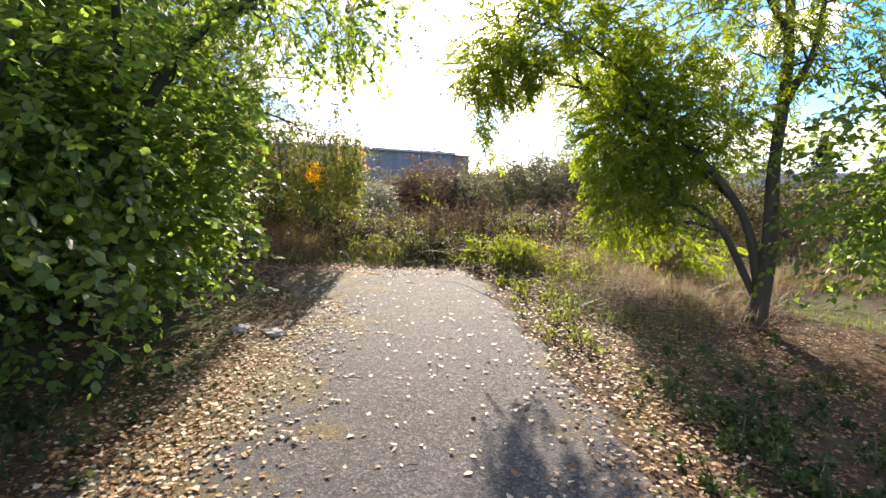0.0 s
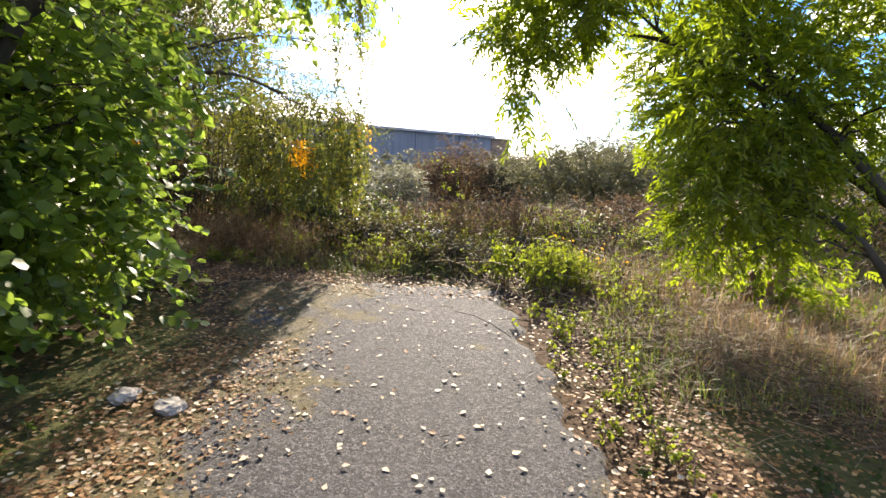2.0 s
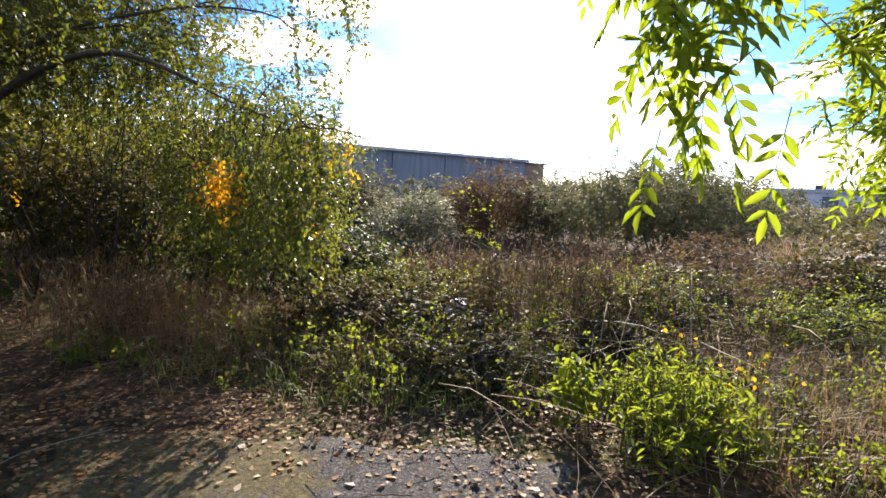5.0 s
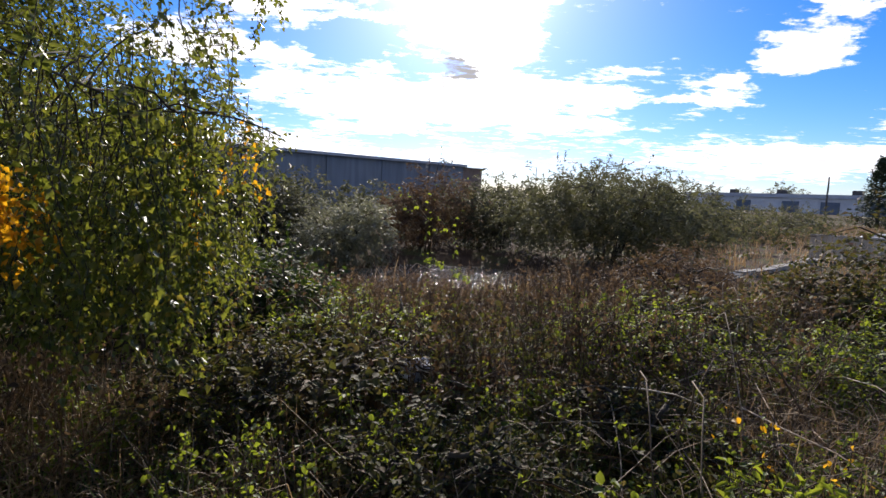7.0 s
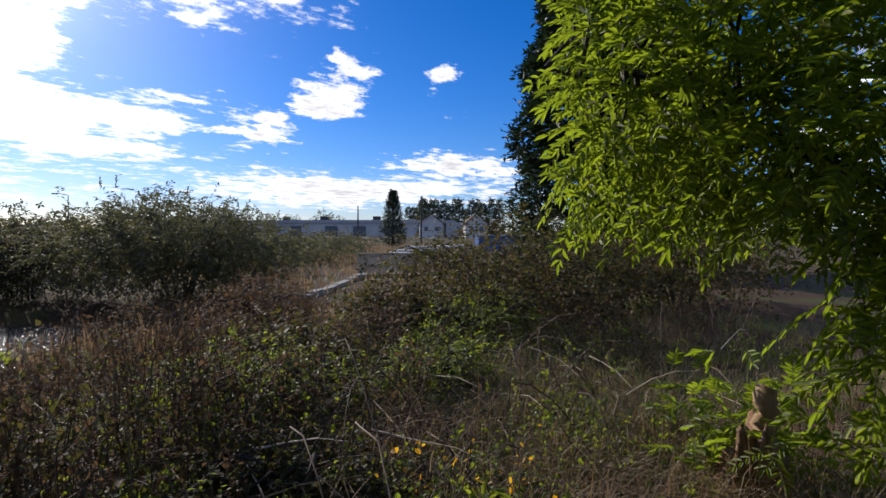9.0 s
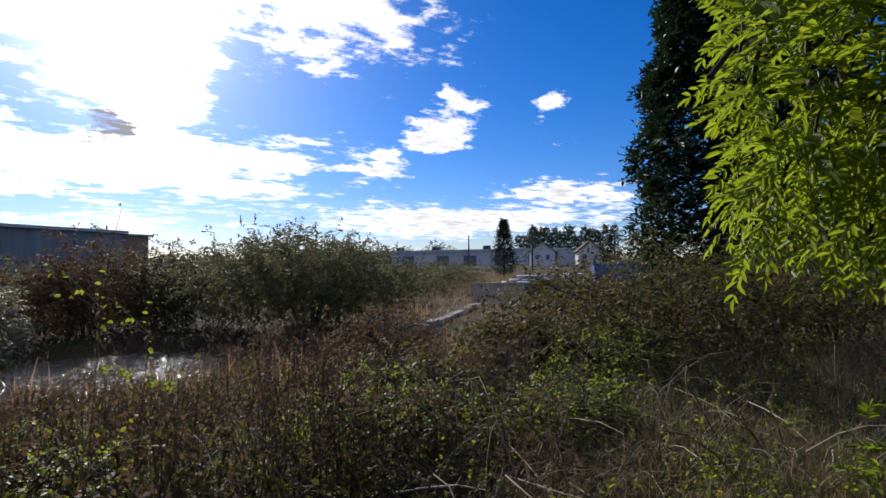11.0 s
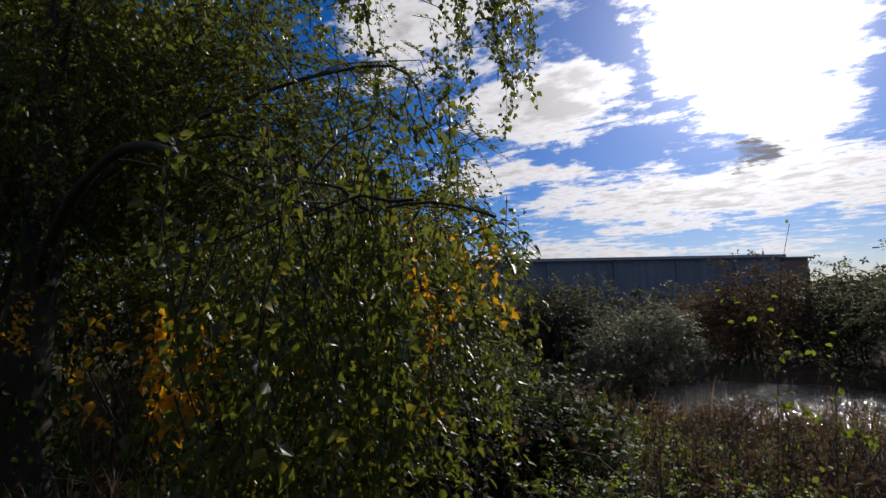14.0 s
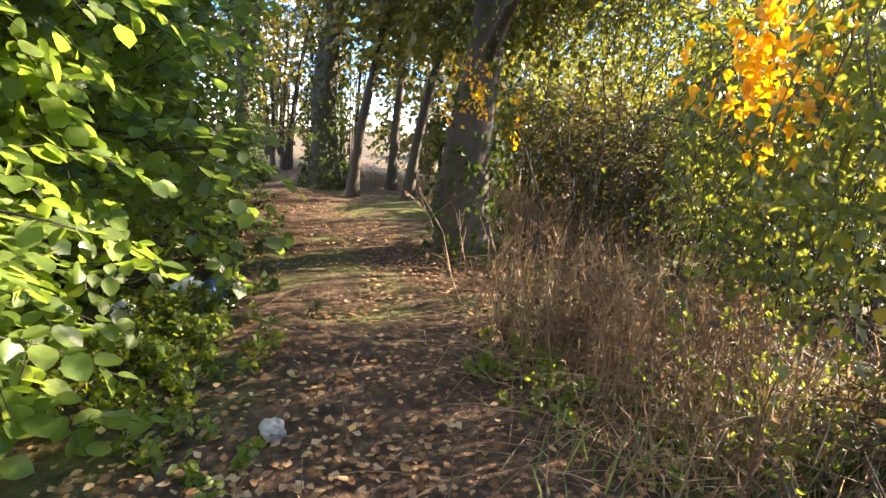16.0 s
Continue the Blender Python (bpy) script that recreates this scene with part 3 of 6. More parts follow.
def leafy(thing, wood_pts, blobs, twigs, per, shape, size, material, seed, shell=0.5, length=0.34, droop=0.3, bough_n=60, bough_r=0.016,
          keep=None, compound=False, outward=0.7, far=False):
    """The crown of a tree or shrub: boughs, twigs and leaves."""
    rng = np.random.default_rng(seed)
    c, d = in_blobs(blobs, twigs, rng, shell, keep)
    head = d * outward + np.array([0, 0, 0.05]) + rng.normal(0, 0.55, d.shape)
    if compound:
        tw, lv = pinnate(c, head, length * rng.uniform(0.7, 1.2, len(c)), rng, per, size)
    else:
        if far:
            shape = FAR_LANCE if shape is LANCE else FAR_OVAL
        tw, lv = sprays(c, head, length * rng.uniform(0.6, 1.3, len(c)), droop, per, shape, size, rng)
        if far:
            tw = (tw[0][:9], tw[1][:6])
    if bough_n:
        ends = c[rng.choice(len(c), min(bough_n, len(c)), False)]
        bg = boughs(nearest(wood_pts, ends, rng), ends, rng, bough_r, 0.003)
        tw = merge([tw, bg])
    part("branchwork", mesh_of("branchwork", *tw, M_TWIG, True), thing, kind="stuff")
    return part("crown", mesh_of("crown", *lv, material), thing, kind="stuff")


def shrub(name, at, rx, ry, h, label, category, twigs, per, shape, size, material, seed, stems=9, base=0.12, group="", **kw):
    """A many-stemmed shrub rising from the ground."""
    rng = np.random.default_rng(seed + 900)
    x, y = at
    z = float(ground_z(x, y))
    thing = root(name, (x, y, z), label, category, group)
    pts = []
    for i in range(stems):
        a = i * 2.4 + rng.random()
        q = rng.uniform(0.25, 0.75)
        tip = (x + math.cos(a) * rx * q, y + math.sin(a) * ry * q, z + h * rng.uniform(0.65, 0.92))
        foot = (x + math.cos(a) * 0.22, y + math.sin(a) * 0.22)
        ctrl = [(*foot, float(ground_z(*foot)) - 0.05), (x + math.cos(a) * rx * q * 0.35, y + math.sin(a) * ry * q * 0.35, z + h * 0.35), tip]
        wood("stem", ctrl, 0.018 + 0.011 * h * rng.random(), 0.006, thing, 9, 6, M_TWIG)
        pts.append(curve(ctrl, 9)[2:])
    half = h * (1 - base) / 2
    skirt = kw.pop("skirt", 0.0)
    blobs = [(x, y, z + h * base + half, rx, ry, half, 1.0)]
    for i in range(5):
        a = i * 1.256 + rng.random()
        blobs.append((x + math.cos(a) * rx * 0.55, y + math.sin(a) * ry * 0.55, z + h * rng.uniform(0.35, 0.72), rx * 0.5, ry * 0.5, h * 0.26, 0.32))
    if skirt:
        blobs.append((x, y, z + h * 0.20, rx, ry, h * 0.24, skirt))
    low = z + 0.08

    def above(p):
        return p[:, 2] > np.maximum(low, ground_z(p[:, 0], p[:, 1]) + 0.05)

    leafy(thing, np.concatenate(pts), blobs, twigs, per, shape, size, material, seed, keep=above, **kw)
    return thing


# the broad-leaved hedge along the path
HEDGE = "tall green broad-leaved hedge shrub beside the path"
hedge_spots = [(-3.75, -3.6, 1.75, 1.9, 4.2, 320), (-3.7, -1.0, 1.75, 1.8, 4.4, 750), (-3.55, 1.5, 1.65, 1.7, 4.3, 1700), (-3.5, 3.5, 1.6, 1.7, 3.8, 1850), (-3.3, 5.2, 1.3, 0.95, 3.3, 1700), (-4.95, 5.5, 1.7, 1.35, 3.7, 2100), (-6.9, 5.4, 1.7, 1.5, 4.0, 1300)]
for i, (x, y, rx, ry, h, n) in enumerate(hedge_spots):
    shrub("hedge_shrub", (x, y), rx, ry, h, HEDGE, "shrub", int(n * 0.78), 10, ROUND_FINE if i == 4 else ROUND, 0.088 if i in (4, 5) else 0.078, M_HEDGE, 20 + i, base=0.05, group="hedge along the path", length=0.40, shell=0.55, bough_n=70, skirt=0.8)

# a tree out of the hedge, reaching over the path
cherry = root("hedge_tree", (-3.0, 4.6, float(ground_z(-3.0, 4.6))), "slender dark-barked tree arching out of the hedge", "tree")
trunk_c = [(-3.0, 4.6, 0.05), (-2.95, 4.7, 1.3), (-2.6, 4.9, 2.4), (-2.0, 5.2, 3.1), (-1.3, 5.5, 3.5)]
wood("trunk", trunk_c, 0.085, 0.02, cherry, 16, 8)
limb_c = [(-2.9, 4.75, 1.6), (-2.5, 4.2, 2.7), (-2.3, 3.6, 3.9), (-2.2, 3.2, 4.9)]
wood("limb", limb_c, 0.05, 0.012, cherry, 12, 7)
leafy(cherry, np.concatenate([curve(trunk_c, 14)[5:], curve(limb_c, 12)[4:]]),
      [(-2.6, 4.6, 3.9, 1.5, 1.7, 1.3, 1.0), (-1.25, 5.4, 3.25, 0.95, 1.0, 0.65, 0.6), (-2.6, 2.0, 4.9, 1.7, 2.2, 1.1, 0.8), (-0.5, 3.2, 5.0, 1.5, 1.8, 0.7, 0.35)],
      1300, 10, OVAL, 0.07, M_HEDGE, 31, length=0.4, keep=lambda p: p[:, 2] > 2.45)

# the ash beside the path
ash = root("ash_tree", (3.35, 5.5, float(ground_z(3.35, 5.5))), "multi-stemmed ash tree with feathery yellow-green leaves", "tree")
g = float(ground_z(3.35, 5.5))
ash_stems = [
    ([(3.35, 5.5, g - 0.1), (3.36, 5.5, 0.45), (3.42, 5.55, 1.2), (3.46, 5.6, 2.4), (3.50, 5.7, 3.6), (3.4, 5.8, 4.8)], 0.095, 0.03, "trunk"),
    ([(3.38, 5.52, 0.35), (3.30, 5.6, 0.9), (3.18, 5.8, 1.35), (2.85, 6.05, 1.85), (2.45, 6.3, 2.25), (2.0, 6.45, 2.35), (1.55, 6.5, 2.7)], 0.062, 0.016, "limb"),
    ([(3.34, 5.55, 0.3), (3.15, 5.75, 0.85), (2.98, 5.95, 1.20), (2.72, 6.15, 1.25), (2.55, 6.3, 1.75), (2.35, 6.5, 2.4)], 0.045, 0.012, "limb"),
    ([(3.46, 5.6, 2.3), (3.75, 5.6, 2.9), (3.85, 5.7, 3.9)], 0.05, 0.015, "limb"),
    ([(2.45, 6.3, 2.25), (1.9, 6.0, 2.75), (1.2, 5.7, 3.05), (0.7, 5.5, 3.1)], 0.032, 0.008, "limb"),
    ([(3.48, 5.65, 3.0), (2.8, 5.3, 3.7), (1.9, 4.8, 4.1), (1.2, 4.4, 4.2)], 0.04, 0.01, "limb"),
    ([(3.2, 5.8, 1.3), (2.9, 6.5, 1.8), (2.4, 7.3, 2.3), (1.8, 7.9, 2.5)], 0.035, 0.008, "limb"),
]
ash_pts = []
for ctrl, r0, r1, nm in ash_stems:
    wood(nm, ctrl, r0, r1, ash, 16, 9, flare=0.05 if nm == "trunk" else 0.0)
    ash_pts.append(curve(ctrl, 50)[14:])
leafy(ash, np.concatenate(ash_pts),
      [(3.3, 5.9, 3.6, 1.9, 1.7, 1.6, 1.3), (2.35, 6.5, 2.15, 1.15, 1.1, 0.95, 1.2), (2.2, 6.3, 1.35, 0.85, 0.8, 0.55, 0.42), (1.15, 5.7, 2.95, 0.95, 0.9, 0.6, 0.55), (0.65, 6.1, 2.65, 0.6, 0.5, 0.35, 0.30), (1.0, 4.3, 4.1, 1.3, 1.3, 0.6, 0.5), (2.3, 7.7, 2.6, 1.0, 0.8, 1.0, 0.8), (3.6, 7.3, 2.0, 0.9, 0.9, 1.0, 0.4)],
      8200, 5, LANCE, 0.066, M_ASH, 41, shell=0.2, length=0.21, bough_n=200, bough_r=0.014, compound=True,
      keep=lambda p: ((np.hypot(p[:, 0] + 0.4, p[:, 1] - 6.5) > 2.15) | (p[:, 2] - 1.72 > 0.58 * np.hypot(p[:, 0] + 0.4, p[:, 1] - 6.5))) & (p[:, 2] > 0.75) & ((p[:, 2] > 1.95) | (p[:, 0] > 1.25)) & ~((p[:, 1] > 6.4) & (p[:, 0] + 0.4 < 1.62 * (p[:, 1] - 6.4))) & ~((p[:, 1] > 6.7) & (p[:, 2] < 1.72)) & ~((np.abs(p[:, 0] - 0.0) < 0.75) & (p[:, 2] < 2.3) & (p[:, 1] < 7.4)))
# hanging sprays over the end of the path
rng = np.random.default_rng(43)
hang = np.array([0.40, 6.03, 2.06]) + rng.normal(0, 1, (30, 3)) * (0.14, 0.11, 0.12)
hang[:, 0] = np.maximum(hang[:, 0], 0.36)
tw, lv = pinnate(hang, rng.normal(0, 0.4, (30, 3)) + (0.15, -0.1, -0.6), 0.2, rng, 5, 0.07)
tw = merge([tw, boughs(np.repeat([[0.75, 5.75, 2.98]], 7, 0), hang[:7] + np.array([0, 0, 0.05]), rng, 0.006, 0.002, sag=0.10)])
part("hanging_spray", mesh_of("hanging_spray", *merge([tw, lv]), M_ASH), ash)

# an elder at the edge of the east verge
shrub("elder_shrub", (4.55, 4.55), 1.25, 1.1, 3.4, "dark green elder shrub at the verge", "shrub", 900, 9, OVAL, 0.085, M_HEDGE, 51, base=0.05, length=0.4)

# the weeping birch
bx, by = -5.0, 8.6
birch = root("birch_tree", (bx, by, float(ground_z(bx, by))), "weeping birch with green and golden hanging leaves", "tree")
bz = float(ground_z(bx, by))
birch_limbs = [
    ([(bx, by, bz - 0.1), (bx + 0.05, by, bz + 1.0), (bx + 0.15, by + 0.05, 2.4), (bx + 0.2, by + 0.1, 4.2), (bx + 0.1, by + 0.2, 7.0)], 0.20, 0.05, "trunk"),
    ([(bx + 0.12, by + 0.03, 1.9), (-3.9, 8.35, 2.35), (-3.2, 8.3, 2.55), (-2.7, 8.2, 2.45), (-2.2, 8.0, 2.25)], 0.055, 0.012, "limb"),
    ([(bx + 0.14, by + 0.03, 2.3), (-3.9, 8.9, 2.9), (-3.0, 9.3, 3.2), (-2.1, 9.3, 3.1), (-1.9, 9.1, 2.8)], 0.026, 0.005, "limb"),
    ([(bx + 0.2, by + 0.08, 3.3), (-3.8, 8.4, 4.3), (-2.9, 8.6, 4.9), (-2.1, 8.8, 4.9), (-1.8, 8.9, 4.7)], 0.028, 0.005, "limb"),
    ([(bx + 0.18, by + 0.1, 3.0), (-4.2, 7.4, 3.7), (-3.6, 6.9, 4.0), (-3.0, 6.7, 3.9)], 0.03, 0.008, "limb"),
    ([(bx + 0.18, by + 0.1, 2.8), (-4.9, 9.4, 3.6), (-5.0, 10.2, 4.2)], 0.05, 0.012, "limb"),
    ([(-2.7, 8.2, 2.45), (-2.2, 8.35, 2.2), (-1.55, 8.15, 1.98), (-1.15, 8.0, 1.98), (-0.9, 7.85, 1.88)], 0.009, 0.003, "limb"),
]
birch_pts = []
for ctrl, r0, r1, nm in birch_limbs:
    wood(nm, ctrl, r0, r1, birch, 16, 9, flare=0.10 if nm == "trunk" else 0.0)
    birch_pts.append(curve(ctrl, 60)[14:])
birch_pts = np.concatenate(birch_pts)


def strands(thing, tops, drop, seed, material, per_m=24, size=0.047, name="crown", wander=0.10, wood_too=True, wood_pts=birch_pts):
    """Thin hanging shoots with small toothed leaves all along them."""
    rng = np.random.default_rng(seed)
    tops, n, k = np.asarray(tops, float), len(tops), 8
    s = np.linspace(0, 1, k)
    drift = rng.normal(0, wander, (n, 1, 2)) + np.array([0.05, 0.0])
    P = np.repeat(tops[:, None], k, 1)
    P[:, :, 2] -= drop[:, None] * s
    P[:, :, :2] += drift * (s ** 0.7)[None, :, None] * drop[:, None, None] * 0.6 + 0.02 * np.sin(s * 9 + rng.random((n, 1)) * 6)[..., None]
    cnt = np.maximum(3, (drop * per_m).astype(int))
    idx = np.repeat(np.arange(n), cnt)
    u = rng.random(len(idx)) ** 0.85
    f = u * (k - 1)
    i0 = np.minimum(f.astype(int), k - 2)
    w = (f - i0)[:, None]
    pos = P[idx, i0] * (1 - w) + P[idx, i0 + 1] * w + rng.normal(0, 0.02, (len(idx), 3))
    al = rng.normal(0, 0.55, (len(idx), 3)) + np.array([0, 0, -0.75])
    fc = rng.normal(0, 1, (len(idx), 3))
    lv = leaves(BIRCH, pos, al, fc, size * rng.uniform(0.6, 1.2, len(idx)))
    if wood_too:
        tw = tubes(P, np.broadcast_to(np.linspace(0.003, 0.001, k), (n, k)), 3)
        pick = rng.choice(n, min(n, 24), False)
        tw = merge([tw, boughs(nearest(wood_pts, tops[pick], rng), tops[pick], rng, 0.007, 0.002, sag=0.05)])
        part("shootwork", mesh_of("shootwork", *tw, M_TWIG), thing, kind="stuff")
    return part(name, mesh_of(name, *lv, material), thing, kind="stuff")


rng = np.random.default_rng(61)


def tops_in(n, x0, x1, y0, y1, z0, z1):
    return np.stack([rng.uniform(x0, x1, n), rng.uniform(y0, y1, n), rng.uniform(z0, z1, n)], 1)




def bearing(p, x, y):
    return np.degrees(np.arctan2(p[:, 0] - x, p[:, 1] - y))


def in_birch(p):
    """The clearing side of the birch ends in one steep front, hollow under the upper tassels."""
    a = bearing(p, -0.43, 6.88)
    return a < np.where(p[:, 2] > 3.3, -22.0, np.where(p[:, 2] > 2.3, -27.0, -22.5))


def sun_lane(p, rnd):
    """Thins the stretch through which the sun reaches the hedge's end and the mouth of the track."""
    up = p[:, 2] - 0.53 * (p[:, 1] - 6.0)
    return (np.abs(p[:, 0] + 2.75) > 0.9) | (up < 0.45) | (up > 2.6) | (rnd > 0.86)


A = tops_in(240, -3.4, -1.2, 8.2, 10.0, 1.5, 2.6)      # the low curtain by the clearing
B = tops_in(170, -2.4, -1.3, 7.6, 8.4, 1.5, 2.2)       # the shoots nearest the path's end
C = tops_in(260, -4.4, -1.4, 7.8, 10.5, 3.3, 5.4)       # the upper curtain
D = tops_in(70, -5.8, -2.9, 7.2, 8.6, 2.9, 4.6)        # over the woodland track
E_ = tops_in(110, -5.5, -2.4, 9.2, 11.6, 1.8, 4.4)
G_ = tops_in(40, -3.4, -2.3, 7.2, 8.0, 2.5, 3.0)       # over the mouth of the woodland track
fa, fd = np.radians(rng.uniform(-31, -22.5, 85)), rng.uniform(3.0, 3.9, 85)
F_ = np.stack([-0.43 + fd * np.sin(fa), 6.88 + fd * np.cos(fa), rng.uniform(4.5, 5.3, 85)], 1)   # the tassels that hang highest
T = np.concatenate([A, B, C, D, E_, G_, F_])
floor_z = np.concatenate([np.full(len(A), 0.62), np.full(len(B), 0.75), np.full(len(C), 2.3), np.full(len(D), 2.35), np.full(len(E_), 1.3), np.full(len(G_), 1.85), np.full(len(F_), 2.75)])
# nothing hangs low before the trunk and the straw behind it
floor_z = np.where((bearing(T, -1.0, 6.53) < -43) & (floor_z < 1.9), 1.85, floor_z)
drop = np.minimum(rng.uniform(0.5, 1.5, len(T)) + np.where(T[:, 2] > 4.4, 0.5, 0.0), T[:, 2] - floor_z - rng.random(len(T)) * 0.5)
gold_gap = (np.hypot(T[:, 0] + 1.0, T[:, 1] - 6.53) < 1.55) & (bearing(T, -1.0, 6.53) < -32)
ok = (drop > 0.22) & in_birch(T) & ~gold_gap & sun_lane(T - np.stack([np.zeros(len(T)), np.zeros(len(T)), drop * 0.4], 1), rng.random(len(T))) & (rng.random(len(T)) < 0.55 + 0.45 * np.sin(T[:, 0] * 7 + 1) * np.sin(T[:, 1] * 6))
strands(birch, T[ok], drop[ok], 62, M_BIRCH, per_m=80, size=0.040)
tip = np.stack([np.linspace(-1.6, -0.88, 12), np.linspace(8.15, 7.85, 12), np.linspace(2.0, 1.88, 12)], 1)
strands(birch, tip, np.full(12, 0.13), 63, M_BIRCH, per_m=70, size=0.026, name="tip_foliage", wood_too=False)
gold = np.concatenate([np.array([-1.91, 7.80, 1.70]) + rng.normal(0, 1, (15, 3)) * (0.075, 0.07, 0.06), np.array([-1.55, 8.75, 1.75]) + rng.normal(0, 1, (5, 3)) * (0.16, 0.12, 0.25), np.array([-2.75, 9.1, 1.7]) + rng.normal(0, 1, (4, 3)) * (0.3, 0.3, 0.3), np.array([-4.25, 8.3, 1.9]) + rng.normal(0, 1, (6, 3)) * (0.12, 0.12, 0.12)])
gdrop = np.concatenate([rng.uniform(0.18, 0.38, 15), rng.uniform(0.4, 0.8, 5), rng.uniform(0.2, 0.5, 4), rng.uniform(0.3, 0.5, 6)])
strands(birch, gold, gdrop, 64, M_GOLD, per_m=80, size=0.037, name="golden_foliage", wood_too=False)

leafy(birch, birch_pts, [(-2.25, 8.85, 1.85, 0.85, 0.75, 0.75, 1.0), (-2.9, 9.3, 2.5, 1.2, 0.9, 0.8, 0.9), (-2.9, 8.7, 4.0, 1.3, 1.1, 0.9, 0.55), (-4.3, 8.8, 4.6, 1.4, 1.4, 1.3, 1.2), (-4.5, 8.2, 3.2, 1.0, 0.9, 0.6, 0.6), (-4.7, 10.0, 3.5, 1.4, 1.3, 1.3, 1.5), (-3.3, 10.0, 3.3, 1.1, 1.0, 0.9, 0.9), (-5.9, 8.6, 4.2, 1.1, 1.2, 1.1, 0.8)],
      4300, 13, BIRCH, 0.041, M_BIRCH, 66, shell=0.25, length=0.42, droop=0.75, bough_n=40, bough_r=0.006,
      keep=lambda p: in_birch(p) & sun_lane(p, np.random.default_rng(69).random(len(p))) & (p[:, 2] > 0.75) & ((bearing(p, -1.0, 6.53) > -43) | (p[:, 2] > 2.1)))
# foliage added over the scrub as a deeper crown, to shade the track
leafy(birch, birch_pts, [(-5.2, 10.6, 3.6, 1.9, 1.2, 1.4, 1.0), (-7.0, 10.4, 4.0, 1.6, 1.2, 1.5, 0.9), (-4.6, 9.2, 5.6, 1.8, 1.6, 1.2, 0.7), (-3.6, 11.2, 3.4, 1.0, 0.9, 1.1, 0.5), (-6.4, 12.2, 3.6, 2.0, 1.0, 1.5, 1.2), (-8.4, 11.4, 3.8, 1.4, 1.2, 1.6, 1.0)],
      3000, 12, BIRCH, 0.062, M_BIRCH, 67, shell=0.15, length=0.5, droop=0.6, bough_n=40, bough_r=0.010, far=True, keep=lambda p: in_birch(p) & sun_lane(p, np.random.default_rng(70).random(len(p))) & (p[:, 2] > 2.3))


def ivy_on(thing, ctrl, r, z, tall, n, seed):
    """Ivy leaves climbing a trunk, thickest at its foot."""
    q = np.random.default_rng(seed)
    hh = q.random(n) ** 1.4 * tall
    aa = q.random(n) * 6.28
    Pc = curve(ctrl, 40)
    c = np.stack([np.interp(hh + z, Pc[:, 2], Pc[:, j]) for j in range(2)], 1)
    rr = r * 1.1 + q.random(n) * 0.13 + 0.15 * np.exp(-hh * 2)
    o = np.stack([np.cos(aa), np.sin(aa), np.zeros(n)], 1)
    lv = leaves(BIRCH, np.concatenate([c + o[:, :2] * rr[:, None], (hh + z)[:, None]], 1), np.array([0, 0, -0.8]) + q.normal(0, 0.5, (n, 3)), o + q.normal(0, 0.4, (n, 3)), 0.085 * q.uniform(0.6, 1.1, n))
    part("ivy", mesh_of("ivy", *lv, M_IVY), thing, "glossy dark ivy leaves", "stuff")


ivy_on(birch, birch_limbs[0][0], 0.17, bz, 2.3, 650, 68)

# woodland along the track
for i, (x, y, r, h, lean, ivy) in enumerate([(-10.6, 8.6, 0.24, 8, 0.25, True), (-9.1, 8.7, 0.085, 5, 0.9, False), (-10.4, 9.8, 0.09, 5.5, 0.4, False), (-8.5, 9.4, 0.085, 5, 1.0, False), (-6.9, 9.2, 0.075, 4.5, 0.7, False), (-11.6, 7.4, 0.15, 7, -0.3, True)]):
    z = float(ground_z(x, y))
    t = root("woodland_tree", (x, y, z), "ivy-clad trunk of a tall woodland tree" if ivy else "thin leaning woodland tree with sparse yellowing leaves", "tree", "trees along the woodland track")
    ctrl = [(x, y, z - 0.1), (x + lean * 0.1, y + lean * 0.15, z + h * 0.25), (x + lean * 0.35, y + lean * 0.5, z + h * 0.6), (x + lean * 0.4, y + lean * 0.9, z + h)]
    wood("trunk", ctrl, r, r * 0.4, t, 16, 9, flare=r * 0.5)
    if ivy:
        wood("limb", [ctrl[1], (x + 0.5, y + 0.3, z + h * 0.5), (x + 0.9, y + 0.2, z + h)], r * 0.6, r * 0.25, t, 12, 8)
        ivy_on(t, ctrl, r, z, h * 0.5, 2200, 70 + i)
    top = ctrl[-1]
    leafy(t, curve(ctrl, 12)[5:], [(top[0], top[1], z + h * 0.85, 1.9, 1.9, h * 0.28, 1.0), (x + 0.6, y + 0.5, z + h * 0.6, 1.4, 1.4, h * 0.2, 0.5)], 800, 9, OVAL, 0.13, M_WOODLEAF, 80 + i, far=True, length=0.5, shell=0.2, bough_n=40)
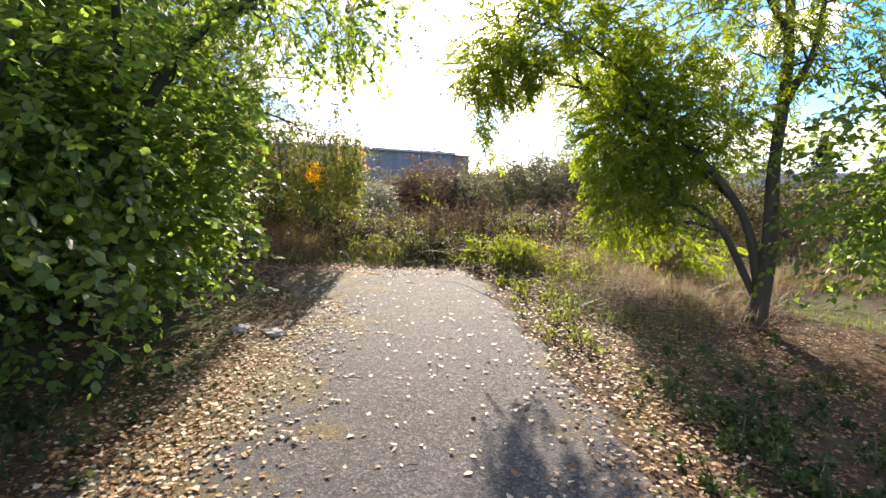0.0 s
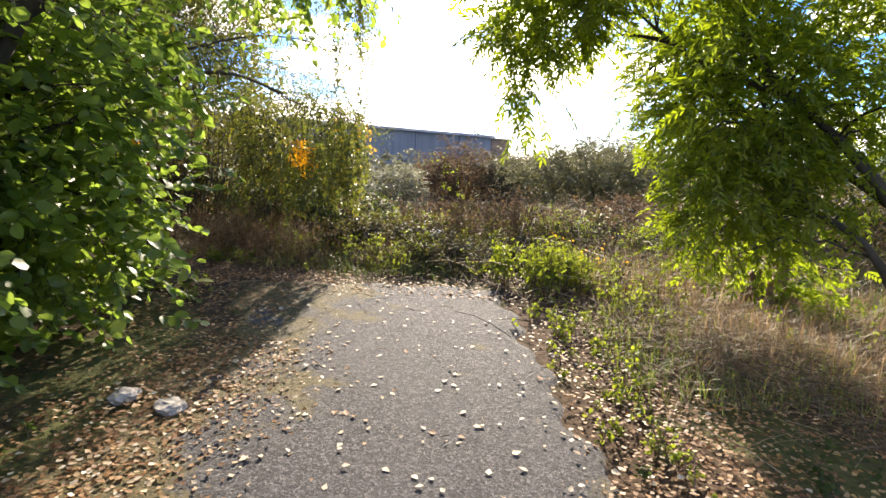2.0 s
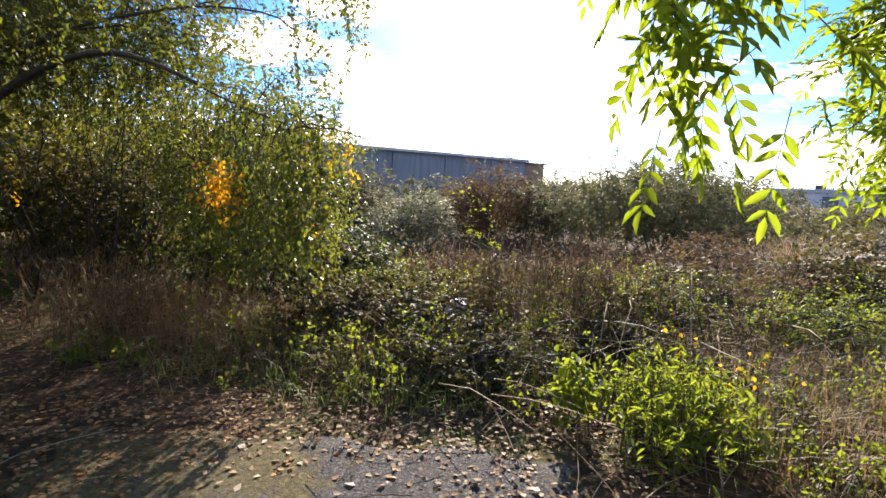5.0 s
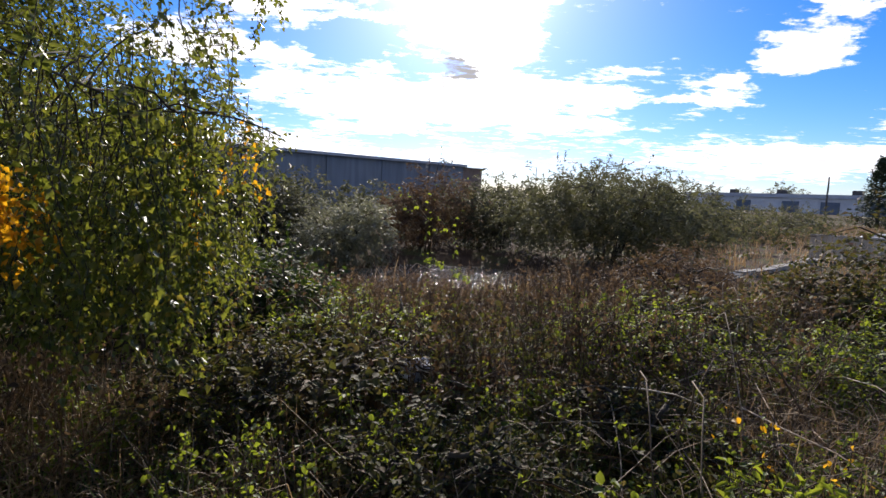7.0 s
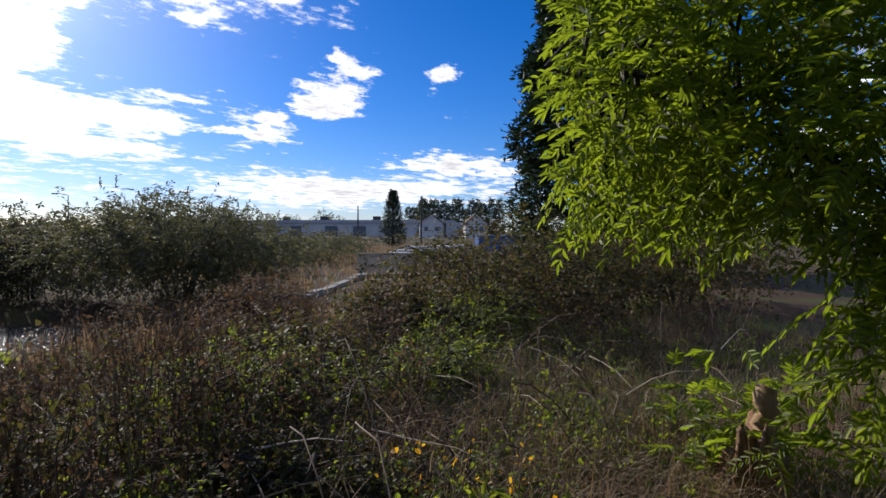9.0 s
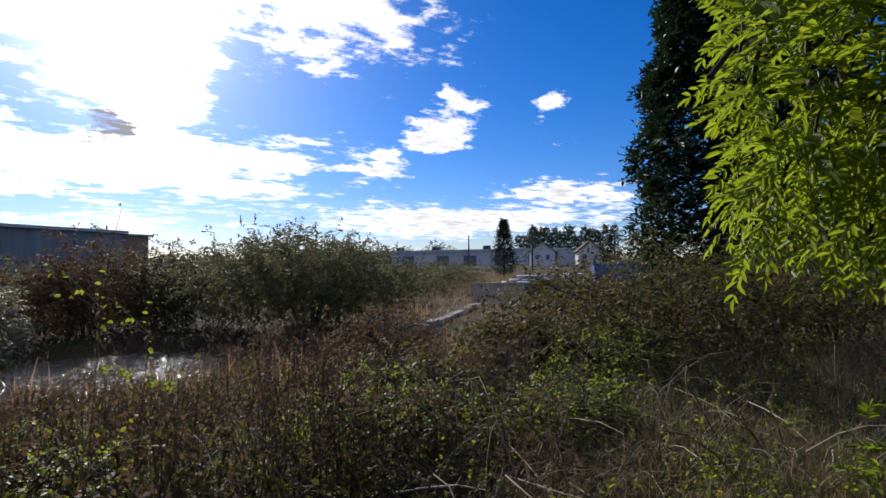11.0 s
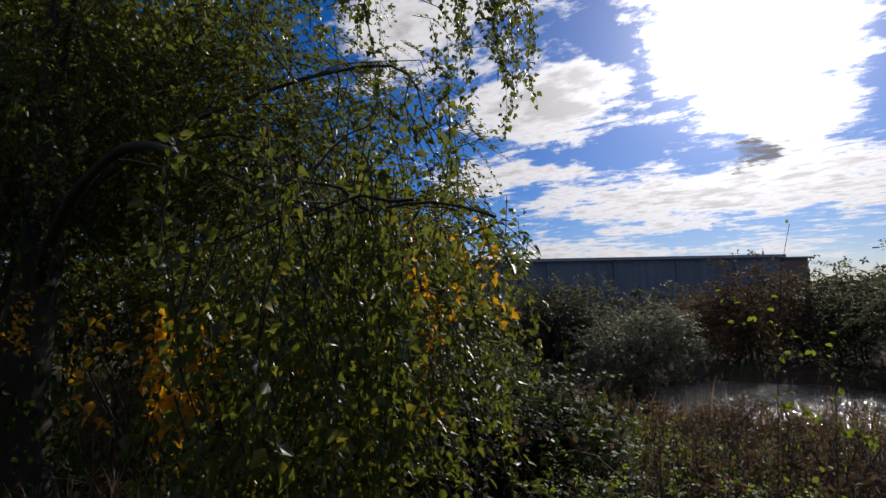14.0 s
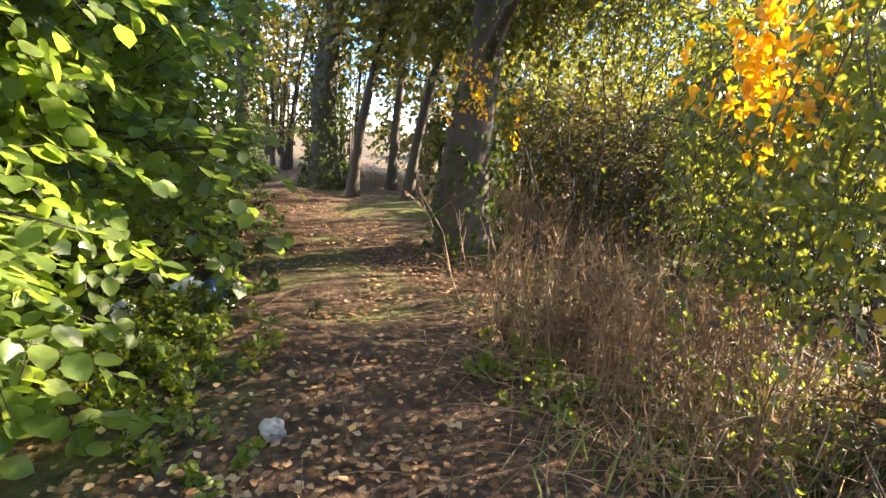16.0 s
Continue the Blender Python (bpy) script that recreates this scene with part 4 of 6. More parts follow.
for i, (x, y, rx, ry, h, n) in enumerate([(-14.5, 6.0, 2.2, 2.2, 6.5, 900), (-16, 10.5, 2.6, 2.6, 7.0, 1000), (-13.5, 14.5, 2.6, 2.2, 5.5, 1000), (-9.5, 15.5, 2.4, 2.0, 4.6, 900), (-6.2, 14.8, 1.8, 1.6, 3.6, 800), (-17, 2.5, 3, 3, 7.5, 700), (-9.0, 5.3, 1.5, 1.4, 3.6, 800), (-14.6, 8.4, 1.9, 1.9, 5.0, 900), (-12.6, 12.0, 2.0, 1.8, 4.2, 900), (-10.6, 13.2, 1.9, 1.6, 3.2, 800), (-7.9, 12.9, 1.5, 1.2, 2.2, 700), (-17.5, 13.5, 3, 3, 8, 700), (-15.5, 18.5, 2.6, 2.6, 8.5, 800), (-19.5, 18, 3, 3, 10, 800), (-12.5, 20.5, 2.4, 2.2, 7.0, 800), (-21, 9, 3, 3, 9, 700)]):
    shrub("woodland_shrub", (x, y), rx, ry, h, "yellow-green autumn thicket behind the woodland track", "shrub", int(n * 0.52), 10, OVAL, 0.145, M_WOODLEAF if i != 6 else M_HEDGE, 100 + i, group="thicket round the woodland", length=0.6, shell=0.3, base=0.03, far=True)
# leafless whippy stems behind the birch
rng = np.random.default_rng(91)
n = 110
foot = np.stack([rng.uniform(-5.6, -2.2, n), rng.uniform(9.0, 11.5, n)], 1)
fz = ground_z(foot[:, 0], foot[:, 1])
tall = rng.uniform(1.0, 2.6, n)
st = np.concatenate([foot, fz[:, None]], 1)
en = st + np.stack([rng.normal(0, 0.35, n), rng.normal(0, 0.3, n), tall], 1)
thing = root("sapling_thicket", (-3.8, 10.2, float(ground_z(-3.8, 10.2))), "thicket of thin bare brown stems", "thicket", kind="stuff")
part("stemwork", mesh_of("stemwork", *boughs(st, en, rng, 0.010, 0.003, sag=0.05), M_TWIG), thing, kind="stuff")

# ---- clearing: weeds, brambles, grass ----
def weeds(name, label, spots, height, seed, leaf_mat, stalk_mat=None, n_leaf=10, size=0.06, shape=OVAL, lean=0.2, side=3):
    """Upright weed stems with side shoots and leaves, all of one patch."""
    rng = np.random.default_rng(seed)
    spots = np.asarray(spots, float)
    n = len(spots)
    z = ground_z(spots[:, 0], spots[:, 1])
    B0 = np.concatenate([spots, z[:, None] - 0.02], 1)
    tip = B0 + np.stack([rng.normal(0, lean, n) * height, rng.normal(0, lean, n) * height, height], 1)
    main = boughs(B0, tip, rng, 0.0055, 0.0018, 4, 0.03, 3)
    parts_ = [main]
    k = n * side
    i = rng.integers(0, n, k)
    u = rng.uniform(0.35, 0.95, k)[:, None]
    s0 = B0[i] * (1 - u) + tip[i] * u
    s1 = s0 + (rng.normal(0, 0.5, (k, 3)) + np.array([0, 0, 0.55])) * (height[i] * 0.28)[:, None]
    parts_.append(boughs(s0, s1, rng, 0.003, 0.0012, 3, 0.05, 3))
    m = n * n_leaf
    j = rng.integers(0, k, m)
    v = rng.random(m)[:, None]
    on_main = rng.random(m) < 0.4
    ii = rng.integers(0, n, m)
    pos = np.where(on_main[:, None], B0[ii] + (tip[ii] - B0[ii]) * (0.15 + 0.85 * v), s0[j] + (s1[j] - s0[j]) * (0.3 + 0.7 * v)) + rng.normal(0, 0.012, (m, 3))
    lv = leaves(shape, pos, rng.normal(0, 0.7, (m, 3)) + np.array([0, 0, -0.15]), rng.normal(0, 0.5, (m, 3)) + np.array([0, 0, 0.8]), size * rng.uniform(0.5, 1.3, m))
    x, y = spots.mean(0)
    thing = root(name, (x, y, float(ground_z(x, y))), label, "weeds", kind="stuff")
    part("stalkwork", mesh_of("stalkwork", *merge(parts_), stalk_mat or M_STALK), thing, kind="stuff")
    part("foliage", mesh_of("foliage", *lv, leaf_mat), thing, kind="stuff")
    return thing


def scatter(n, x0, x1, y0, y1, rng, clump=0.0, off=0.0, thr=0.0):
    """Random spots in a stretch of ground, thinned to patches where clump is given."""
    p = np.stack([rng.uniform(x0, x1, n), rng.uniform(y0, y1, n)], 1)
    if clump:
        q = np.sin(p[:, 0] * clump + off) * np.sin(p[:, 1] * clump * 0.9 + off * 2) + 0.5 * np.sin(p[:, 0] * clump * 2.3 + p[:, 1] * clump * 1.7 + off)
        p = p[q > thr]
    return p


def off_track(p):
    """Leaves the path, the camera's standing place and the woodland track clear."""
    on_path = (p[:, 0] > -3.9) & (p[:, 0] < 0.55) & (p[:, 1] < 7.25)
    track = (p[:, 0] < -2.2) & (np.abs(p[:, 1] - (7.15 - 0.10 * (p[:, 0] + 3))) < 0.75)
    pond = ((p[:, 0] + 0.35) / 2.25) ** 2 + ((p[:, 1] - 19.0) / 2.7) ** 2 < 1
    return p[~(on_path | track | pond)]


rng = np.random.default_rng(110)
# tall brown dead stems over the whole clearing
p = off_track(np.concatenate([scatter(5600, -3.2, 9, 8.6, 17, rng, 1.6, 1.0, -0.12), scatter(700, -1.0, 3.5, 8.8, 12, rng, 2.9, 0.4, -0.2)]))
front = np.sin(p[:, 0] * 2.7 + 0.8) * np.sin(p[:, 1] * 2.3) + 0.6 * np.sin(p[:, 0] * 5.1 - p[:, 1] * 3.7)
p = p[(p[:, 1] > 11.2) | (front > 0.15)]
p = p[((p[:, 0] - 3.9) / 1.7) ** 2 + ((p[:, 1] - 9.0) / 1.3) ** 2 > 1]      # a grassy gap by the stump
h = np.clip(1.05 - 0.075 * (p[:, 1] - 9), 0.35, 1.0) * rng.uniform(0.4, 1.0, len(p)) * (0.78 + 0.32 * np.sin(p[:, 0] * 2.1 + 1) * np.sin(p[:, 1] * 1.9))
h = h * np.where((p[:, 0] > 4) & (p[:, 1] > 12.5), 0.5, 1.0)
weeds("dead_weeds", "dense brown dead weed stalks with withered seed heads", p, h, 111, M_BROWNLEAF, n_leaf=16, size=0.038, side=2, shape=FAR_OVAL)
# low green growth among them
p = off_track(np.concatenate([scatter(3600, -2.6, 8, 7.9, 14.5, rng, 1.5, 0.3, 0.25), scatter(420, 1.3, 3.8, 5.9, 8.6, rng, 2.2, 1.9, 0.1), scatter(620, -1.8, 1.8, 7.5, 9.4, rng, 2.9, 1.3, 0.15)]))
weeds("nettles", "low patches of green nettles and weeds", p, rng.uniform(0.12, 0.46, len(p)), 112, M_NETTLE, n_leaf=18, size=0.029, lean=0.3)
# the young yellow-green sapling and the nettle clump at the path's end
p = np.array([0.42, 7.55]) + rng.normal(0, 1, (9, 2)) * 0.10
weeds("sapling_clump", "yellow-green self-sown sapling at the path's end", p, rng.uniform(0.3, 0.52, 9), 113, M_NETTLE, n_leaf=30, size=0.055, lean=0.12)
p = np.array([0.95, 7.45]) + rng.normal(0, 1, (120, 2)) * (0.24, 0.2)
weeds("nettle_clump", "bushy green nettle clump at the path's end", p, rng.uniform(0.25, 0.5, 120), 114, M_NETTLE, n_leaf=22, size=0.055, lean=0.2, shape=LANCE)
p = np.concatenate([np.array([1.15, 4.9]) + rng.normal(0, 1, (46, 2)) * (0.18, 0.7), np.array([0.95, 6.0]) + rng.normal(0, 1, (46, 2)) * (0.18, 0.5)])
weeds("verge_weeds", "bright low weeds along the path's edge", p, rng.uniform(0.06, 0.22, len(p)), 115, M_NETTLE, n_leaf=15, size=0.032, lean=0.5)
# small yellow flowers by the nettles
p = np.array([1.45, 8.0]) + rng.normal(0, 1, (14, 2)) * (0.3, 0.2)
weeds("yellow_flowers", "small yellow flowering weeds", p, rng.uniform(0.35, 0.6, 14), 116, M_GOLD, n_leaf=7, size=0.03)
# yellow-leaved bare twig in the clearing
for q, hh in (((-0.42, 9.85), 1.5), ((-0.2, 9.95), 1.32)):
    p = np.array([q])
    weeds("yellow_sapling", "thin sapling with a few yellow leaves", p, np.array([hh]), 117, M_NETTLE, n_leaf=58, size=0.038, lean=0.03, side=6)


def grass(name, label, spots, height, seed, material, per=9, width=0.006, spread=0.05, lean=0.35):
    """Tufts of thin arching blades."""
    rng = np.random.default_rng(seed)
    spots = np.repeat(np.asarray(spots, float), per, 0) + rng.normal(0, spread, (len(spots) * per, 2))
    hh = np.repeat(height, per) * rng.uniform(0.5, 1.15, len(spots))
    n = len(spots)
    a = rng.random(n) * 6.283
    o = np.stack([np.cos(a), np.sin(a), np.zeros(n)], 1)
    s = np.stack([-np.sin(a), np.cos(a), np.zeros(n)], 1)
    b = np.concatenate([spots, ground_z(spots[:, 0], spots[:, 1])[:, None] - 0.01], 1)
    bend = (lean * rng.random(n) ** 0.7 * hh)[:, None]
    up = np.array([0, 0, 1.0]) * hh[:, None]
    w = width * rng.uniform(0.6, 1.3, n)[:, None]
    mid, tip_ = b + up * 0.6 + o * bend * 0.35, b + up * (1 - 0.25 * bend / np.maximum(hh[:, None], 0.05)) + o * bend
    V = np.stack([b - s * w, b + s * w, mid + s * w * 0.8, mid - s * w * 0.8, tip_ + s * w * 0.15, tip_ - s * w * 0.15], 1).reshape(-1, 3)
    i = (np.arange(n) * 6)[:, None]
    F = np.concatenate([i + np.array([[0, 1, 2, 3]]), i + np.array([[3, 2, 4, 5]])])
    ob = new(name, mesh_of(name, V, F, material))
    return tagged(ob, label, "grass", kind="stuff")


p = off_track(np.concatenate([scatter(1000, 1.4, 4.0, 5.9, 9.2, rng, 2.0, 0.7, -0.2), scatter(800, 4.0, 9, 7.0, 11.5, rng), scatter(900, 2.3, 6.0, 7.2, 10.2, rng, 1.3, 0.5, -0.3), scatter(700, -13, -5.5, 9.9, 13, rng), scatter(500, -9, -4.5, 9.6, 12.5, rng), scatter(260, -3.2, -0.8, 7.9, 9.4, rng), scatter(900, 1.35, 3.4, 5.4, 8.4, rng, 1.7, 2.2, -0.3)]))
grass("dry_grass", "tall dry straw-coloured grass", p, rng.uniform(0.10, 0.46, len(p)), 121, M_STRAW, 8, 0.0029, 0.13, 1.25)
p = off_track(np.concatenate([scatter(2300, 1.6, 9.5, 5.5, 12, rng, 1.2, 2.0, -0.3), scatter(600, -0.6, 3, 7.4, 9.5, rng, 2.3, 0.9, -0.2), scatter(700, 1.2, 3.2, 5.0, 8.4, rng, 1.9, 0.9, -0.2), scatter(500, -2.4, 0.3, 7.5, 9.4, rng, 2.6, 0.2, -0.1), scatter(1100, 2.4, 5.6, 7.6, 10.3, rng, 1.1, 0.6, -0.5), scatter(1800, -2, 12, 11, 18, rng)]))
grass("green_grass", "tufts of green grass among the weeds", p, rng.uniform(0.08, 0.28, len(p)), 122, M_GRASS, 7, 0.0039, 0.10, 1.2)
p = off_track(np.concatenate([scatter(3600, 6, 45, 16, 60, rng), scatter(1500, -16, 6, 14.5, 21, rng)]))
grass("rough_pasture", "rough brown and straw grass of the waste ground", p, rng.uniform(0.3, 0.7, len(p)), 123, M_STRAW, 5, 0.013, 0.25, 0.7)
# trampled straw heaps by the stump and under the birch
rng = np.random.default_rng(125)


def litter_stems(name, label, n, cx, cy, rx, ry, seed, material, length=0.45, lift=0.10, thick=0.0035):
    r = np.random.default_rng(seed)
    q = np.array([cx, cy]) + r.normal(0, 1, (n, 2)) * (rx, ry)
    a = r.random(n) * 6.283
    L = length * r.uniform(0.3, 1.3, n)
    z = ground_z(q[:, 0], q[:, 1]) + 0.01 + lift * r.random(n)
    s = np.concatenate([q, z[:, None]], 1)
    e = s + np.stack([np.cos(a) * L, np.sin(a) * L, r.normal(0, 0.12, n) * L], 1)
    e[:, 2] = np.maximum(e[:, 2], ground_z(e[:, 0], e[:, 1]) + 0.012)
    ob = new(name, mesh_of(name, *boughs(s, e, r, thick, thick * 0.4, 4, 0.06, 3, 0.012), material))
    return tagged(ob, label, "litter", kind="stuff")


litter_stems("fallen_straw", "heap of dry brown stalks round the stump", 1500, 3.0, 6.6, 0.75, 0.75, 126, M_STALK)
litter_stems("fallen_twigs", "dry twigs and stalks under the birch", 1100, -2.4, 8.5, 0.8, 0.5, 127, M_STRAW, 0.5, 0.16, 0.0022)
litter_stems("broken_canes", "pale broken bramble canes in the clearing", 260, 1.2, 9.2, 1.6, 1.2, 128, M_STRAW, 0.7, 0.25)
p = np.array([-2.85, 8.3]) + rng.normal(0, 1, (290, 2)) * (0.55, 0.32)
weeds("dry_stem_clump", "clump of dry leafless brown stems", off_track(p), rng.uniform(0.25, 0.72, len(off_track(p))), 129, M_BROWNLEAF, M_STRAW, n_leaf=5, size=0.035)
litter_stems("fallen_weeds", "flattened dead weed stalks in the clearing", 1700, 1.4, 9.6, 2.0, 1.1, 134, M_STALK, 0.5, 0.28)

litter_stems("bleached_canes", "bleached arching canes lying over the weeds", 70, 2.0, 9.3, 1.5, 0.9, 135, M_PALELEAF, 0.9, 0.35, 0.007)

litter_stems("fallen_straw", "heap of dry brown stalks on the verge", 1300, 2.15, 5.75, 0.42, 0.5, 136, M_STALK, 0.4, 0.16, 0.0026)
litter_stems("verge_straw", "pale dry grass stems on the verge", 700, 2.0, 5.9, 0.45, 0.55, 137, M_STRAW, 0.35, 0.18, 0.002)
# bramble mounds
shrub("bramble_mound", (6.9, 11.8), 2.9, 1.9, 1.75, "dark mound of bramble with reddish leaves", "bramble", 2300, 9, OVAL, 0.07, M_BRAMBLE, 131, far=True, base=0.0, length=0.5, group="brambles", shell=0.4)
shrub("bramble_mound", (10.8, 10.8), 2.6, 2.0, 1.9, "dark mound of bramble with reddish leaves", "bramble", 1500, 9, OVAL, 0.075, M_BRAMBLE, 132, far=True, base=0.0, length=0.5, group="brambles", shell=0.4)
shrub("bramble_mound", (-0.9, 9.15), 0.85, 0.55, 0.5, "low bramble with mixed green and brown leaves", "bramble", 420, 8, OVAL, 0.06, M_BRAMBLE, 133, base=0.0, length=0.3, group="brambles", stems=5)
for i, (x, y, rx, ry, h, n, mat_, lab) in enumerate([
        (-0.95, 9.95, 0.8, 0.5, 0.62, 330, M_NETTLE, "bushy green mound of nettles and bramble"), (1.3, 10.1, 0.75, 0.5, 0.58, 420, M_NETTLE, "bushy green mound of nettles and bramble"),
        (2.9, 9.9, 0.75, 0.5, 0.55, 420, M_NETTLE, "bushy green mound of nettles and bramble"), (1.75, 8.5, 0.4, 0.3, 0.25, 150, M_NETTLE, "low cushion of bright green weeds"),
        (-1.45, 8.75, 0.55, 0.4, 0.5, 330, M_BRAMBLE, "low bramble with mixed green and brown leaves"), (-0.25, 8.15, 0.6, 0.35, 0.36, 330, M_BRAMBLE, "low bramble with mixed green and brown leaves"),
        (0.9, 8.9, 0.5, 0.4, 0.42, 260, M_BRAMBLE, "low bramble with mixed green and brown leaves"), (4.6, 10.8, 0.9, 0.6, 0.7, 420, M_NETTLE, "bushy green mound of nettles and bramble")]):
    shrub("weed_mound", (x, y), rx, ry, h, lab, "weeds", n, 9, OVAL, 0.036, mat_, 340 + i, base=0.0, length=0.24, group="mounds in the clearing", stems=6, bough_n=30, shell=0.35)
# shrubs of the waste ground
GREY = "grey-green sallow shrub on the waste ground"
shrub("sallow_shrub", (4.5, 21.5), 3.3, 2.6, 2.75, "large round grey-green sallow shrub beside the pond", "shrub", 2800, 13, LANCE, 0.118, M_GREY, 141, base=0.0, length=0.5, far=True, group="shrubs by the pond", shell=0.45)
for i, (x, y, rx, h, n) in enumerate([(-6.3, 26.5, 2.4, 2.3, 1000), (-3.0, 28.5, 2.0, 1.9, 800), (0.2, 29.5, 2.0, 2.2, 900), (-10.5, 26, 2.6, 2.6, 900), (2.6, 33, 2.2, 3.0, 800), (7.5, 36, 3.0, 3.9, 900), (12.5, 42, 3.4, 4.3, 900), (17.5, 47, 3.5, 3.4, 700), (-14, 24, 3, 3.0, 800), (10, 29, 2.2, 1.9, 600), (15, 33, 2.6, 1.5, 600), (21, 40, 3, 1.6, 600), (28, 50, 4, 2.0, 600), (19, 26, 2.2, 1.4, 500)]):
    shrub("sallow_shrub", (x, y), rx, rx * 0.9, h, GREY, "shrub", int(n * 0.36), 12, LANCE, 0.215, M_GREY, 150 + i, far=True, base=0.0, length=0.7, group="shrubs of the waste ground", shell=0.4, stems=6, bough_n=25)
for i, (x, y, rx, h, n, mat_, lab) in enumerate([
        (-9.5, 22.6, 1.9, 2.1, 900, M_DUSK, "dusky sallow shrub at the pond's far edge"), (-6.8, 23.4, 1.8, 2.3, 950, M_DUSK, "dusky sallow shrub at the pond's far edge"),
        (-3.5, 21.6, 1.55, 2.15, 1100, M_SILVER, "round silver-grey sallow shrub at the pond's far edge"), (-1.0, 24.2, 1.7, 2.5, 1050, M_BROWNLEAF, "brown withered shrub at the pond's far edge"),
        (1.4, 24.4, 1.6, 2.1, 850, M_DUSK, "dusky sallow shrub at the pond's far edge"), (-12.5, 21.0, 2.0, 2.4, 800, M_DUSK, "dusky sallow shrub at the pond's far edge")]):
    shrub("sallow_shrub", (x, y), rx, rx * 0.8, h, lab, "shrub", int(n * 0.8), 13, LANCE, 0.13, mat_, 180 + i, far=True, base=0.0, length=0.55, group="shrubs by the pond", shell=0.4, stems=6, bough_n=40)
# arching bramble canes over the clearing
rng = np.random.default_rng(190)
n = 150
c0 = np.stack([rng.uniform(-1.8, 5.5, n), rng.uniform(8.3, 12.5, n)], 1)
a = rng.random(n) * 6.283
c1 = c0 + np.stack([np.cos(a), np.sin(a)], 1) * rng.uniform(0.4, 1.3, n)[:, None]
s0 = np.concatenate([c0, ground_z(c0[:, 0], c0[:, 1])[:, None]], 1)
s1 = np.concatenate([c1, ground_z(c1[:, 0], c1[:, 1])[:, None] + rng.uniform(0.0, 0.5, n)[:, None]], 1)
tagged(new("bramble_canes", mesh_of("bramble_canes", *boughs(s0, s1, rng, 0.006, 0.0025, 8, 0.42, jag=0.012), M_STALK)), "arching brown bramble canes over the weeds", "bramble", kind="stuff")
# tall docks in front, brown and grey shrubs further out
rng = np.random.default_rng(195)
p = np.array([0.65, 9.6]) + rng.normal(0, 1, (75, 2)) * (0.5, 0.35)
q = np.array([-0.3, 10.7]) + rng.normal(0, 1, (90, 2)) * (0.8, 0.35)
weeds("dock_clump", "tall reddish-brown dock stems in the clearing", q, rng.uniform(0.45, 0.8, 90), 198, M_BROWNLEAF, n_leaf=22, size=0.036, lean=0.12, side=6)
q = np.array([0.05, 9.3]) + rng.normal(0, 1, (46, 2)) * (0.3, 0.22)
weeds("dock_clump", "dark brown dock stems with withered seed heads", q, rng.uniform(0.45, 0.85, 46), 197, M_BRAMBLE, n_leaf=24, size=0.036, lean=0.12, side=6)
weeds("dock_clump", "tall brown dock stems with rusty seed heads", p, rng.uniform(0.6, 1.02, 75), 196, M_BROWNLEAF, n_leaf=18, size=0.034, lean=0.10, side=5)
for i, (x, y, rx, h, mat_, lab) in enumerate([(3.6, 14.6, 1.0, 1.0, M_BROWNLEAF, "brown withered shrub in the clearing"), (2.7, 16.8, 0.9, 0.8, M_BROWNLEAF, "brown withered shrub in the clearing"),
                                              (8.8, 15.4, 1.2, 1.3, M_BROWNLEAF, "brown withered shrub in the clearing"), (-4.6, 14.4, 1.0, 1.0, M_GREY, "grey-green shrub in the clearing"), (-6.4, 17.0, 1.4, 1.6, M_GREY, "grey-green shrub in the clearing"),
                                              (4.3, 12.2, 0.8, 0.75, M_BRAMBLE, "low dark bramble in the clearing"), (2.2, 11.2, 0.7, 0.55, M_BRAMBLE, "low dark bramble in the clearing")]):
    shrub("clearing_shrub", (x, y), rx, rx * 0.85, h, lab, "shrub", int(420 * rx), 9, OVAL if mat_ == M_BRAMBLE else LANCE, 0.075, mat_, 300 + i, base=0.0, length=0.35, group="shrubs in the clearing", stems=6, bough_n=40, far=True)
# dark scrub behind the birch
for i, (x, y, rx, h) in enumerate([(-3.5, 10.6, 1.0, 1.2), (-5.1, 10.8, 1.1, 1.5), (-2.3, 11.0, 0.8, 0.9), (-6.6, 11.3, 1.1, 1.7)]):
    shrub("scrub_bush", (x, y), rx, 0.8, h, "dark tangled scrub behind the birch", "shrub", 620, 9, OVAL, 0.065, M_BRAMBLE if i % 2 else M_IVY, 320 + i, base=0.0, length=0.4, group="scrub behind the birch", shell=0.3, stems=8, far=True)
p = off_track(np.concatenate([scatter(1100, -1.9, 2.2, 7.6, 9.6, rng, 2.4, 2.1, 0.0), scatter(900, 1.0, 6.5, 8.6, 11.5, rng, 1.9, 0.2, 0.1)]))
weeds("bramble_runners", "low bramble runners with small dark leaves", p, rng.uniform(0.08, 0.3, len(p)), 330, M_BRAMBLE, n_leaf=16, size=0.034, lean=0.6)


